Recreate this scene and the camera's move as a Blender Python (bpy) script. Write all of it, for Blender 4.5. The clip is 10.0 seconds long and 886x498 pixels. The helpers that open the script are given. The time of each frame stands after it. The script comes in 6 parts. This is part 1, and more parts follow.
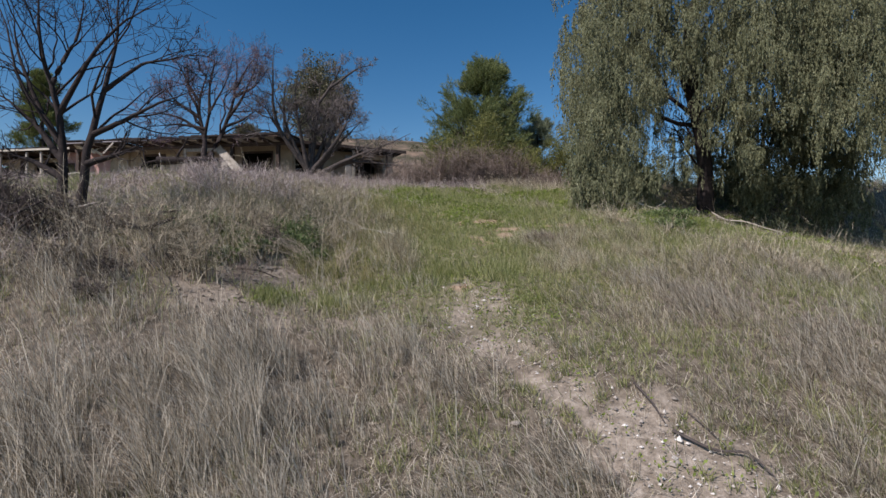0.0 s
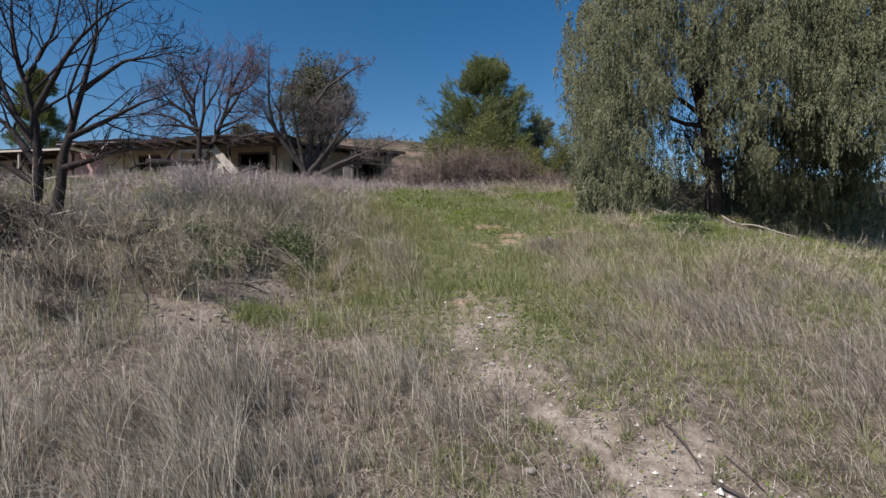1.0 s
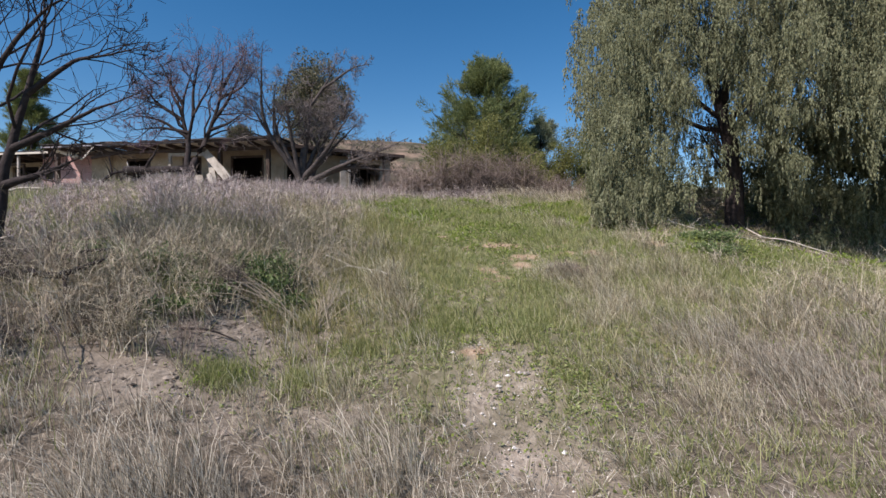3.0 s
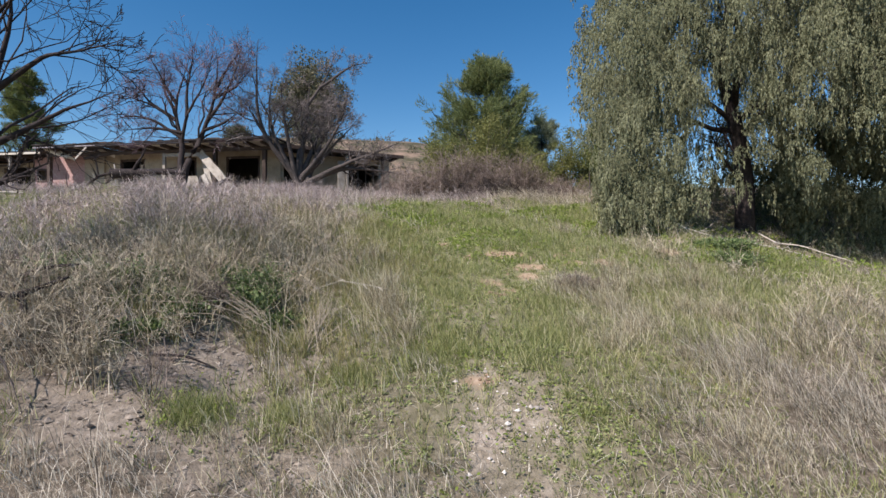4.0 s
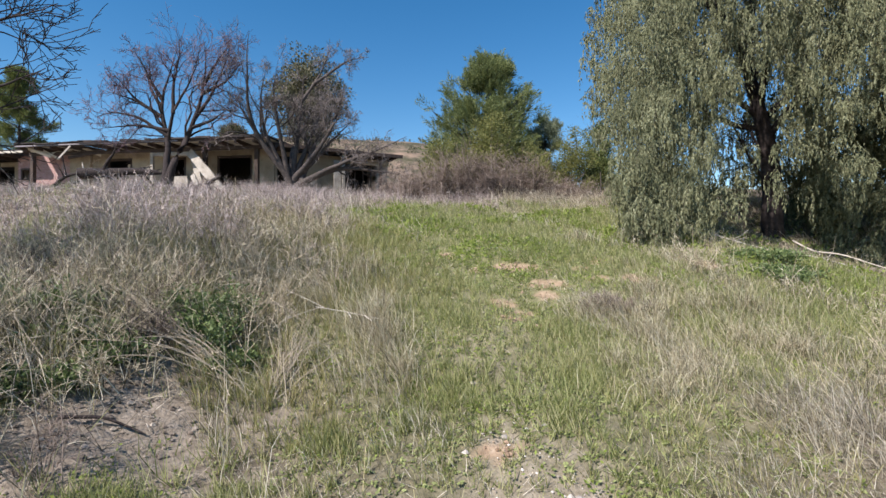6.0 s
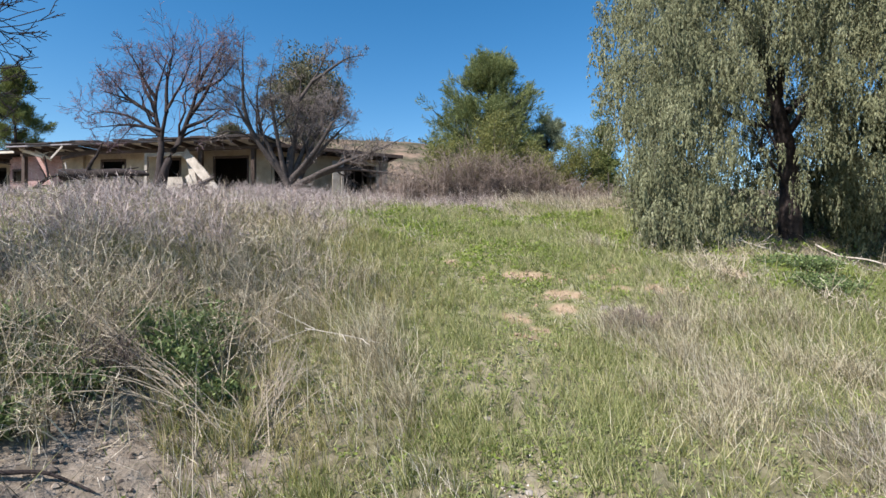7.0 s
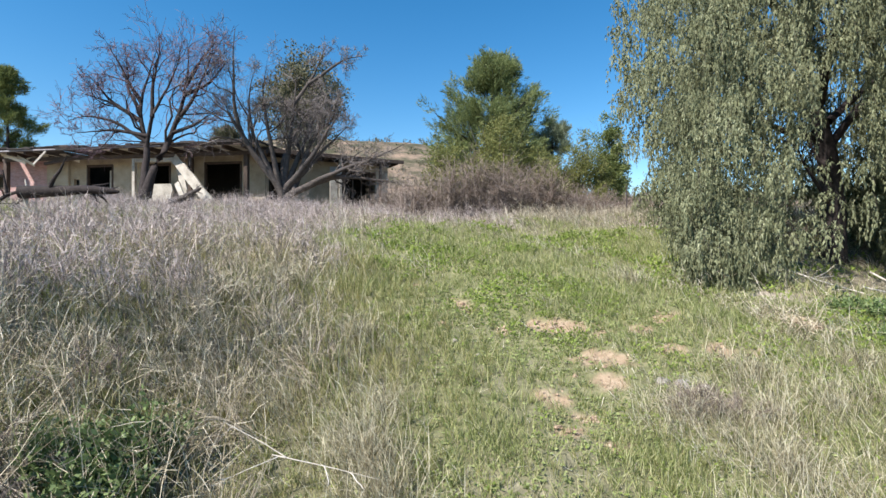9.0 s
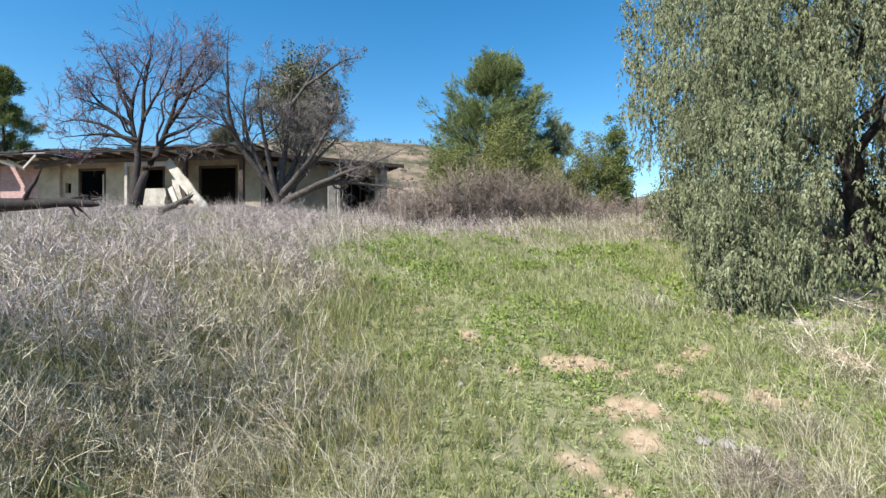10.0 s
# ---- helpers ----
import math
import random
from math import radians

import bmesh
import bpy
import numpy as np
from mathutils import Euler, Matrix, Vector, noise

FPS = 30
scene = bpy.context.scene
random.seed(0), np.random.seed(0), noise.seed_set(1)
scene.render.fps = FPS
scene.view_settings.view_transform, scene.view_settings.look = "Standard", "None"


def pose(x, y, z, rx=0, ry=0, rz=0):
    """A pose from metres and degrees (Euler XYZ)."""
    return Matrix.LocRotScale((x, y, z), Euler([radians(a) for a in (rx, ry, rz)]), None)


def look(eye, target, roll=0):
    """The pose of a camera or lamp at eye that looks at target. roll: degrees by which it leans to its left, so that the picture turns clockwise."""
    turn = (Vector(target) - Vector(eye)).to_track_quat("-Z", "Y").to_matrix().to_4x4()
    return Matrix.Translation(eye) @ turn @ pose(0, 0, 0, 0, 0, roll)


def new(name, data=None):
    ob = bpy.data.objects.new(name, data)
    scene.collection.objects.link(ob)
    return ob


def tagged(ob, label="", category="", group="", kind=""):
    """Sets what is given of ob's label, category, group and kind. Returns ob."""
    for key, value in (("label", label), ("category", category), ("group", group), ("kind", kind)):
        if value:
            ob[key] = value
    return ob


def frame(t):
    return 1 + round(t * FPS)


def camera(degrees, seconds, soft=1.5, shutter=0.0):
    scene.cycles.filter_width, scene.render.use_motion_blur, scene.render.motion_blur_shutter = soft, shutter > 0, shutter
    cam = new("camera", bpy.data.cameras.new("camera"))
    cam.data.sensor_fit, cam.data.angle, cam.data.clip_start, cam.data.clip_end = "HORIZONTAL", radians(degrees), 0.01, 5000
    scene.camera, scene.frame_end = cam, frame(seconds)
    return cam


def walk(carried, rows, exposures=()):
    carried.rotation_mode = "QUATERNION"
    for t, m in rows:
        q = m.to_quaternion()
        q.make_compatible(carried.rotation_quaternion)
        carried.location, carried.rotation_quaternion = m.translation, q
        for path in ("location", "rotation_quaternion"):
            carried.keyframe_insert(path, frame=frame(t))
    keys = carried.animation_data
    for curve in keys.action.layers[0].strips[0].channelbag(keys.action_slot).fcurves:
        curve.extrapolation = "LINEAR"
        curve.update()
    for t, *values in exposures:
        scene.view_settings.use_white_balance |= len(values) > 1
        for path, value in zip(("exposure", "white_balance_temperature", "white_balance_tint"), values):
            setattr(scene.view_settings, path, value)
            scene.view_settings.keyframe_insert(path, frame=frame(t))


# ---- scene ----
cam = camera(84.0, 10.0, soft=1.5)
METRES, EYE, TILT, LEAN, TURN = 7.5, 1.8, 0.0, 0.0, 0.0
FLAT = 0.7695
ROWS = [
    (0.0, 0.0, 0.0, 0.0, 0.0, 0.0, -0.0),
    (0.5, -0.0021, 0.0393, 0.015, -0.04, 0.02, 0.06),
    (1.0, -0.006, 0.0797, 0.0319, -0.07, -0.04, 0.09),
    (1.5, -0.01, 0.1222, 0.0512, -0.09, -0.0, 0.05),
    (2.0, -0.0138, 0.1666, 0.0713, -0.09, 0.05, 0.07),
    (2.5, -0.0179, 0.2098, 0.0923, -0.12, 0.05, 0.05),
    (4.0, -0.0255, 0.3339, 0.1467, -0.23, -0.04, 0.04),
    (4.5, -0.0263, 0.3781, 0.1584, -0.25, -0.01, -0.01),
    (5.0, -0.0273, 0.4242, 0.1667, -0.26, 0.01, -0.04),
    (5.5, -0.0289, 0.4711, 0.1748, -0.26, -0.0, -0.05),
    (7.0, -0.047, 0.6146, 0.2039, -0.26, 0.05, 0.02),
    (7.5, -0.0561, 0.6628, 0.2218, -0.29, 0.02, 0.04),
    (8.0, -0.065, 0.7115, 0.2484, -0.31, 0.04, 0.01),
    (8.5, -0.071, 0.7591, 0.282, -0.29, 0.02, -0.01),
    (9.0, -0.0758, 0.8071, 0.3156, -0.27, -0.0, -0.04),
    (9.5, -0.0809, 0.8563, 0.3481, -0.27, -0.03, -0.04),
    (10.0, -0.0859, 0.908, 0.3807, -0.27, -0.03, -0.07),
]
EXPOSURES = [(0.0, -0.1, 6600, 22), (2.0, 0.1, 6600, 22), (2.5, 0.18, 6620, 23), (4.5, 0.43, 6640, 21), (5.5, 0.55, 6640, 20), (7.5, 0.76, 6590, 17), (9.0, 0.87, 6490, 13.5), (10.0, 0.96, 6440, 10.5)]
walk(cam, [(t, pose(0, 0, EYE, TILT, LEAN, TURN) @ pose(METRES * FLAT * x, METRES * y, METRES * FLAT * z, 90 + pitch, roll, yaw)) for t, x, y, z, yaw, pitch, roll in ROWS], EXPOSURES)

# ---- sky and sun ----
SUN_HEIGHT, SUN_BEARING = 45.0, 228.0  # degrees above the horizon; clockwise from +y
sky_world = bpy.data.worlds.new("sky")
scene.world = sky_world
sky_world.use_nodes = True
sky = sky_world.node_tree.nodes.new("ShaderNodeTexSky")
sky.sky_type, sky.sun_disc = "NISHITA", False
sky.sun_elevation, sky.sun_rotation = radians(SUN_HEIGHT), radians(SUN_BEARING)
sky.air_density, sky.dust_density, sky.ozone_density, sky.altitude = 1.0, 0.0, 1.0, 300
backing = sky_world.node_tree.nodes["Background"]
backing.inputs["Strength"].default_value = 0.1
depth = sky_world.node_tree.nodes.new("ShaderNodeHueSaturation")
depth.inputs["Saturation"].default_value, depth.inputs["Hue"].default_value = 1.42, 0.494
sky_world.node_tree.links.new(sky.outputs[0], depth.inputs["Color"])
sky_world.node_tree.links.new(depth.outputs[0], backing.inputs["Color"])
sun = new("sun", bpy.data.lights.new("sun", "SUN"))
sun.data.energy, sun.data.angle, sun.data.color = 5.0, radians(0.5), (1.0, 0.965, 0.9)
sun_from = Vector((math.sin(radians(SUN_BEARING)) * math.cos(radians(SUN_HEIGHT)), math.cos(radians(SUN_BEARING)) * math.cos(radians(SUN_HEIGHT)), math.sin(radians(SUN_HEIGHT))))
sun.matrix_world = look(sun_from * 60, (0, 0, 0))

RNG = np.random.default_rng(7)


# ---- materials ----
def material(name, colours, rough=0.8, scale=6.0, island=0.6, bump=0.0, bump_scale=40.0, leaf=0.0, spec=0.3, per_object=False, metal=0.0):
    """Colours run dark to light along a mix of patchy noise and a value that differs from piece to piece."""
    m = bpy.data.materials.new(name)
    m.use_nodes = True
    n, link = m.node_tree.nodes, m.node_tree.links.new
    bsdf = n["Principled BSDF"]
    bsdf.inputs["Roughness"].default_value = rough
    bsdf.inputs["Specular IOR Level"].default_value = spec
    bsdf.inputs["Metallic"].default_value = metal
    place = n.new("ShaderNodeNewGeometry")
    where = place.outputs["Position"]
    big = n.new("ShaderNodeTexNoise")
    big.inputs["Scale"].default_value, big.inputs["Detail"].default_value, big.inputs["Roughness"].default_value = scale, 6, 0.65
    link(where, big.inputs["Vector"])
    mixer = n.new("ShaderNodeMix")
    mixer.inputs["Factor"].default_value = island
    link(big.outputs["Fac"], mixer.inputs["A"])
    if per_object:
        info = n.new("ShaderNodeObjectInfo")
        link(info.outputs["Random"], mixer.inputs["B"])
    else:
        link(place.outputs["Random Per Island"], mixer.inputs["B"])
    ramp = n.new("ShaderNodeValToRGB")
    spread = ramp.color_ramp.elements
    spread[0].position, spread[1].position = 0.22, 0.78
    while len(spread) < len(colours):
        spread.new(0.5)
    for k, c in enumerate(colours):
        spread[k].position = 0.22 + 0.56 * k / (len(colours) - 1)
        spread[k].color = (*c, 1)
    link(mixer.outputs["Result"], ramp.inputs["Fac"])
    link(ramp.outputs["Color"], bsdf.inputs["Base Color"])
    if bump:
        fine = n.new("ShaderNodeTexNoise")
        fine.inputs["Scale"].default_value, fine.inputs["Detail"].default_value = bump_scale, 5
        link(where, fine.inputs["Vector"])
        relief = n.new("ShaderNodeBump")
        relief.inputs["Strength"].default_value, relief.inputs["Distance"].default_value = bump, 0.02
        link(fine.outputs["Fac"], relief.inputs["Height"])
        link(relief.outputs["Normal"], bsdf.inputs["Normal"])
    if leaf:
        thin = n.new("ShaderNodeBsdfTranslucent")
        link(ramp.outputs["Color"], thin.inputs["Color"])
        both = n.new("ShaderNodeMixShader")
        both.inputs["Fac"].default_value = leaf
        link(bsdf.outputs[0], both.inputs[1])
        link(thin.outputs[0], both.inputs[2])
        link(both.outputs[0], n["Material Output"].inputs["Surface"])
    return m


def soil_material():
    m = bpy.data.materials.new("soil")
    m.use_nodes = True
    n, link = m.node_tree.nodes, m.node_tree.links.new
    bsdf = n["Principled BSDF"]
    bsdf.inputs["Roughness"].default_value, bsdf.inputs["Specular IOR Level"].default_value = 0.95, 0.15
    where = n.new("ShaderNodeNewGeometry").outputs["Position"]

    def grain(scale, detail=6):
        t = n.new("ShaderNodeTexNoise")
        t.inputs["Scale"].default_value, t.inputs["Detail"].default_value, t.inputs["Roughness"].default_value = scale, detail, 0.68
        link(where, t.inputs["Vector"])
        return t.outputs["Fac"]

    def ramp(fac, stops):
        r = n.new("ShaderNodeValToRGB")
        e = r.color_ramp.elements
        while len(e) < len(stops):
            e.new(0.5)
        for k, (p, c) in enumerate(stops):
            e[k].position, e[k].color = p, (*c, 1)
        link(fac, r.inputs["Fac"])
        return r.outputs["Color"]

    def mixed(fac, a, b):
        x = n.new("ShaderNodeMix")
        x.data_type = "RGBA"
        link(fac, x.inputs[0])
        link(a, x.inputs[6])
        link(b, x.inputs[7])
        return x.outputs[2]

    def field(name):
        a = n.new("ShaderNodeAttribute")
        a.attribute_name = name
        return a.outputs["Fac"]

    litter = ramp(grain(9), [(0.3, (0.08, 0.064, 0.047)), (0.5, (0.18, 0.15, 0.112)), (0.7, (0.32, 0.277, 0.213))])
    red = ramp(grain(7), [(0.3, (0.25, 0.17, 0.11)), (0.52, (0.42, 0.305, 0.205)), (0.72, (0.54, 0.425, 0.315))])
    pale = ramp(grain(11), [(0.3, (0.17, 0.14, 0.105)), (0.5, (0.33, 0.28, 0.22)), (0.72, (0.54, 0.47, 0.39))])
    green = ramp(grain(5), [(0.3, (0.1, 0.11, 0.045)), (0.5, (0.19, 0.2, 0.085)), (0.72, (0.31, 0.29, 0.16))])
    far = ramp(grain(0.22, 9), [(0.4, (0.075, 0.072, 0.042)), (0.49, (0.15, 0.122, 0.085)), (0.59, (0.24, 0.178, 0.128)), (0.7, (0.33, 0.23, 0.16))])
    c = mixed(field("mossy"), litter, green)
    c = mixed(field("pale"), c, pale)
    c = mixed(field("red"), c, red)
    c = mixed(field("distant"), c, far)
    link(c, bsdf.inputs["Base Color"])
    relief = n.new("ShaderNodeBump")
    relief.inputs["Strength"].default_value, relief.inputs["Distance"].default_value = 0.9, 0.03
    link(grain(26, 8), relief.inputs["Height"])
    link(relief.outputs["Normal"], bsdf.inputs["Normal"])
    return m


SOIL = soil_material()
DRY = material("dry_grass_blades", [(0.1, 0.082, 0.058), (0.32, 0.28, 0.21), (0.6, 0.535, 0.42), (0.83, 0.77, 0.63)], 0.75, 0.8, 0.7, leaf=0.3)
STRAW = material("yellow_straw_blades", [(0.12, 0.1, 0.058), (0.34, 0.295, 0.19), (0.6, 0.535, 0.37), (0.8, 0.74, 0.55)], 0.75, 0.8, 0.7, leaf=0.3)
FRESH = material("fresh_grass_blades", [(0.108, 0.133, 0.04), (0.23, 0.268, 0.092), (0.385, 0.412, 0.17), (0.545, 0.52, 0.295)], 0.6, 0.9, 0.6, leaf=0.4)
WEED = material("broad_weed_leaves", [(0.11, 0.155, 0.035), (0.225, 0.3, 0.065), (0.34, 0.41, 0.1)], 0.6, 1.5, 0.35, leaf=0.35, spec=0.15)
CREEP = material("creeping_weed_leaves", [(0.17, 0.205, 0.08), (0.285, 0.335, 0.13), (0.41, 0.45, 0.2)], 0.7, 1.8, 0.5, leaf=0.3, spec=0.15)
FAR_BRUSH = material("dusky_weed_stems", [(0.118, 0.09, 0.082), (0.305, 0.248, 0.226), (0.49, 0.41, 0.377), (0.63, 0.545, 0.507)], 0.85, 0.7, 0.7)
BRUSH = material("dead_weed_stems", [(0.148, 0.113, 0.103), (0.38, 0.308, 0.282), (0.59, 0.495, 0.458), (0.74, 0.645, 0.6)], 0.85, 0.7, 0.7)
TAN = material("tan_weed_stems", [(0.105, 0.085, 0.054), (0.29, 0.243, 0.165), (0.49, 0.425, 0.3), (0.67, 0.6, 0.46)], 0.85, 0.7, 0.7)
BARK = material("dark_bark", [(0.015, 0.012, 0.011), (0.035, 0.027, 0.025), (0.07, 0.057, 0.053)], 0.9, 9, 0.15, 0.8, 45)
GREY_BARK = material("weathered_grey_bark", [(0.036, 0.029, 0.027), (0.078, 0.065, 0.058), (0.15, 0.128, 0.114)], 0.9, 8, 0.2, 0.7, 40)
TWIG = material("dry_twigs", [(0.085, 0.054, 0.062), (0.165, 0.108, 0.122), (0.26, 0.18, 0.2)], 0.9, 2, 0.6)
GREY_TWIG = material("weathered_grey_twigs", [(0.1, 0.084, 0.076), (0.19, 0.162, 0.148), (0.3, 0.262, 0.24)], 0.9, 2, 0.6)
BLEACHED = material("bleached_wood", [(0.3, 0.26, 0.21), (0.5, 0.45, 0.38), (0.68, 0.63, 0.55)], 0.8, 9, 0.2, 0.5, 60)
PEPPER = material("pepper_tree_leaflets", [(0.06, 0.068, 0.036), (0.14, 0.152, 0.084), (0.24, 0.254, 0.146), (0.36, 0.365, 0.235)], 0.75, 1.7, 0.3, leaf=0.17, spec=0.08)
RANK = material("rank_olive_grass", [(0.129, 0.133, 0.034), (0.267, 0.258, 0.086), (0.404, 0.370, 0.163), (0.533, 0.473, 0.267)], 0.7, 0.9, 0.7, leaf=0.35)
PINE = material("pine_needles", [(0.075, 0.105, 0.038), (0.17, 0.21, 0.078), (0.3, 0.335, 0.14)], 0.6, 0.35, 0.5, leaf=0.3)
GREY_PINE = material("grey_green_pine_needles", [(0.1, 0.125, 0.07), (0.2, 0.235, 0.14), (0.33, 0.365, 0.24)], 0.6, 0.35, 0.5, leaf=0.3)
TREE_GREEN = material("dark_tree_leaves", [(0.07, 0.095, 0.028), (0.145, 0.18, 0.055), (0.25, 0.28, 0.1)], 0.6, 0.5, 0.5, leaf=0.3)
SHRUB = material("shrub_leaves", [(0.085, 0.1, 0.026), (0.18, 0.192, 0.056), (0.3, 0.29, 0.1)], 0.6, 0.5, 0.5, leaf=0.3)
OLIVE = material("dull_olive_leaves", [(0.06, 0.064, 0.034), (0.13, 0.13, 0.072), (0.22, 0.205, 0.125)], 0.6, 0.8, 0.6, leaf=0.2)
STONE = material("pale_stone", [(0.13, 0.11, 0.09), (0.23, 0.2, 0.17), (0.34, 0.31, 0.27)], 0.9, 12, 0.5, 0.5, 50)
LEAFY = material("dark_weed_leaves", [(0.06, 0.098, 0.034), (0.125, 0.178, 0.062), (0.23, 0.295, 0.12)], 0.55, 3, 0.7, leaf=0.25)
CHIPS = material("pale_chips", [(0.2, 0.17, 0.14), (0.42, 0.38, 0.33), (0.72, 0.69, 0.63)], 0.9, 12, 0.7)
PLASTER = material("cream_plaster", [(0.17, 0.137, 0.095), (0.35, 0.293, 0.21), (0.45, 0.39, 0.295)], 0.9, 1.3, 0.1, 0.3, 25)
WHITE_WALL = material("chipped_white_plaster", [(0.17, 0.15, 0.125), (0.38, 0.35, 0.3), (0.53, 0.5, 0.44)], 0.9, 2.5, 0.1, 0.4, 25)
ROOFING = material("weathered_dark_roofing", [(0.019, 0.017, 0.016), (0.042, 0.036, 0.034), (0.091, 0.078, 0.072)], 0.9, 3, 0.2, 0.6, 30)
TIMBER = material("dark_stained_timber", [(0.03, 0.022, 0.018), (0.07, 0.05, 0.04), (0.13, 0.1, 0.08)], 0.8, 5, 0.3, 0.4, 40)
SOFFIT = material("faded_board", [(0.3, 0.28, 0.22), (0.56, 0.52, 0.43), (0.72, 0.69, 0.6)], 0.85, 3, 0.4, 0.3, 30)
BRICK = material("pink_brickwork", [(0.3, 0.14, 0.135), (0.47, 0.265, 0.25), (0.6, 0.41, 0.385)], 0.9, 3, 0.3)


def coursed(m, mortar):
    """Lays courses of brick with paler joints over a material's colour, with recessed joints."""
    n, link = m.node_tree.nodes, m.node_tree.links.new
    bsdf = n["Principled BSDF"]
    colour = bsdf.inputs["Base Color"].links[0].from_socket
    spot = n.new("ShaderNodeTexCoord")
    turned = n.new("ShaderNodeMapping")
    turned.inputs["Rotation"].default_value = (radians(90), 0, 0)
    link(spot.outputs["Object"], turned.inputs["Vector"])
    tex = n.new("ShaderNodeTexBrick")
    tex.inputs["Scale"].default_value, tex.inputs["Mortar Size"].default_value = 1.0, 0.007
    tex.inputs["Brick Width"].default_value, tex.inputs["Row Height"].default_value = 0.2, 0.07
    tex.inputs["Mortar"].default_value = (*mortar, 1)
    link(turned.outputs[0], tex.inputs["Vector"])
    dim = n.new("ShaderNodeMix")
    dim.data_type, dim.blend_type = "RGBA", "MULTIPLY"
    dim.inputs[0].default_value = 1.0
    dim.inputs[7].default_value = (0.72, 0.72, 0.72, 1)
    link(colour, dim.inputs[6])
    link(colour, tex.inputs["Color1"])
    link(dim.outputs[2], tex.inputs["Color2"])
    link(tex.outputs["Color"], bsdf.inputs["Base Color"])
    relief = n.new("ShaderNodeBump")
    relief.invert = True
    relief.inputs["Strength"].default_value, relief.inputs["Distance"].default_value = 0.7, 0.012
    link(tex.outputs["Fac"], relief.inputs["Height"])
    link(relief.outputs["Normal"], bsdf.inputs["Normal"])


coursed(BRICK, (0.42, 0.36, 0.31))
STRIP = material("dull_metal_edging", [(0.16, 0.145, 0.15), (0.27, 0.25, 0.26), (0.36, 0.34, 0.35)], 0.6, 4, 0.2, 0.2, 30, metal=0.3)
# near-black colour standing in for the unlit rooms, so the openings look black
DARK = material("room_shade_backing", [(0.02, 0.018, 0.016), (0.045, 0.04, 0.035)], 0.95, 2, 0.1)


# ---- mesh helpers ----
def mesh_from(name, verts, quads=None, tris=None, mat=None, smooth_faces=False):
    me = bpy.data.meshes.new(name)
    quads = np.zeros((0, 4), int) if quads is None else np.asarray(quads).reshape(-1, 4)
    tris = np.zeros((0, 3), int) if tris is None else np.asarray(tris).reshape(-1, 3)
    me.vertices.add(len(verts))
    me.vertices.foreach_set("co", np.asarray(verts, np.float32).ravel())
    loops = np.concatenate([quads.ravel(), tris.ravel()]).astype(np.int32)
    me.loops.add(len(loops))
    me.loops.foreach_set("vertex_index", loops)
    me.polygons.add(len(quads) + len(tris))
    starts = np.concatenate([np.arange(len(quads)) * 4, len(quads) * 4 + np.arange(len(tris)) * 3]).astype(np.int32)
    me.polygons.foreach_set("loop_start", starts)
    me.polygons.foreach_set("use_smooth", np.full(len(starts), smooth_faces))
    me.update(calc_edges=True)
    if mat:
        me.materials.append(mat)
    return me


LOOSE = {"twig_tangle", "crown", "foliage", "bough_mass", "spray_mass", "stem_tangle", "branch_tangle"}


def put(name, me, parent=None, label=""):
    ob = new(name, me)
    ob.parent = parent
    return tagged(ob, label, kind="stuff" if name in LOOSE else "")


def part(name, bm, mat, parent, label=""):
    me = bpy.data.meshes.new(name)
    bm.to_mesh(me)
    bm.free()
    me.materials.append(mat)
    return put(name, me, parent, label)


def unit(v):
    return v / np.maximum(np.linalg.norm(v, axis=-1, keepdims=True), 1e-9)


def tubes(curves, radii, sides=6):
    """Vertices and quads of tubes round curves (n, k, 3) with radii (n, k)."""
    n, k, _ = curves.shape
    t = unit(np.gradient(curves, axis=1))
    ref = np.where(np.abs(t[..., 2:3]) > 0.9, np.array([1.0, 0.1, 0]), np.array([0.1, 0.0, 1.0]))
    u = unit(np.cross(t, ref))
    v = np.cross(t, u)
    a = np.arange(sides) * 2 * np.pi / sides
    ring = u[:, :, None] * np.cos(a)[:, None] + v[:, :, None] * np.sin(a)[:, None]
    verts = (curves[:, :, None] + ring * radii[:, :, None, None]).reshape(-1, 3)
    i, j, s = np.meshgrid(np.arange(n), np.arange(k - 1), np.arange(sides), indexing="ij")
    base = (i * k + j) * sides
    nxt = (s + 1) % sides
    quads = np.stack([base + s, base + nxt, base + sides + nxt, base + sides + s], -1).reshape(-1, 4)
    return verts, quads


def joined(pieces):
    """One list of vertices and quads from several."""
    verts, quads, start = [], [], 0
    for v, q in pieces:
        verts.append(v)
        quads.append(q + start)
        start += len(v)
    return np.concatenate(verts), np.concatenate(quads)


def bent(points, k, rough=0.0):
    """A smooth curve of k points through a few, with a little wandering."""
    p = np.asarray(points, float)
    d = np.r_[0, np.cumsum(np.linalg.norm(np.diff(p, axis=0), axis=1))]
    s = np.linspace(0, d[-1], k)
    c = np.stack([np.interp(s, d, p[:, a]) for a in range(3)], 1)
    for _ in range(2):
        c[1:-1] = 0.25 * c[:-2] + 0.5 * c[1:-1] + 0.25 * c[2:]
    if rough:
        step = RNG.normal(0, rough * d[-1] / k, (k, 3))
        step[0] = 0
        c = c + np.cumsum(step, 0) * 0.6
    return c


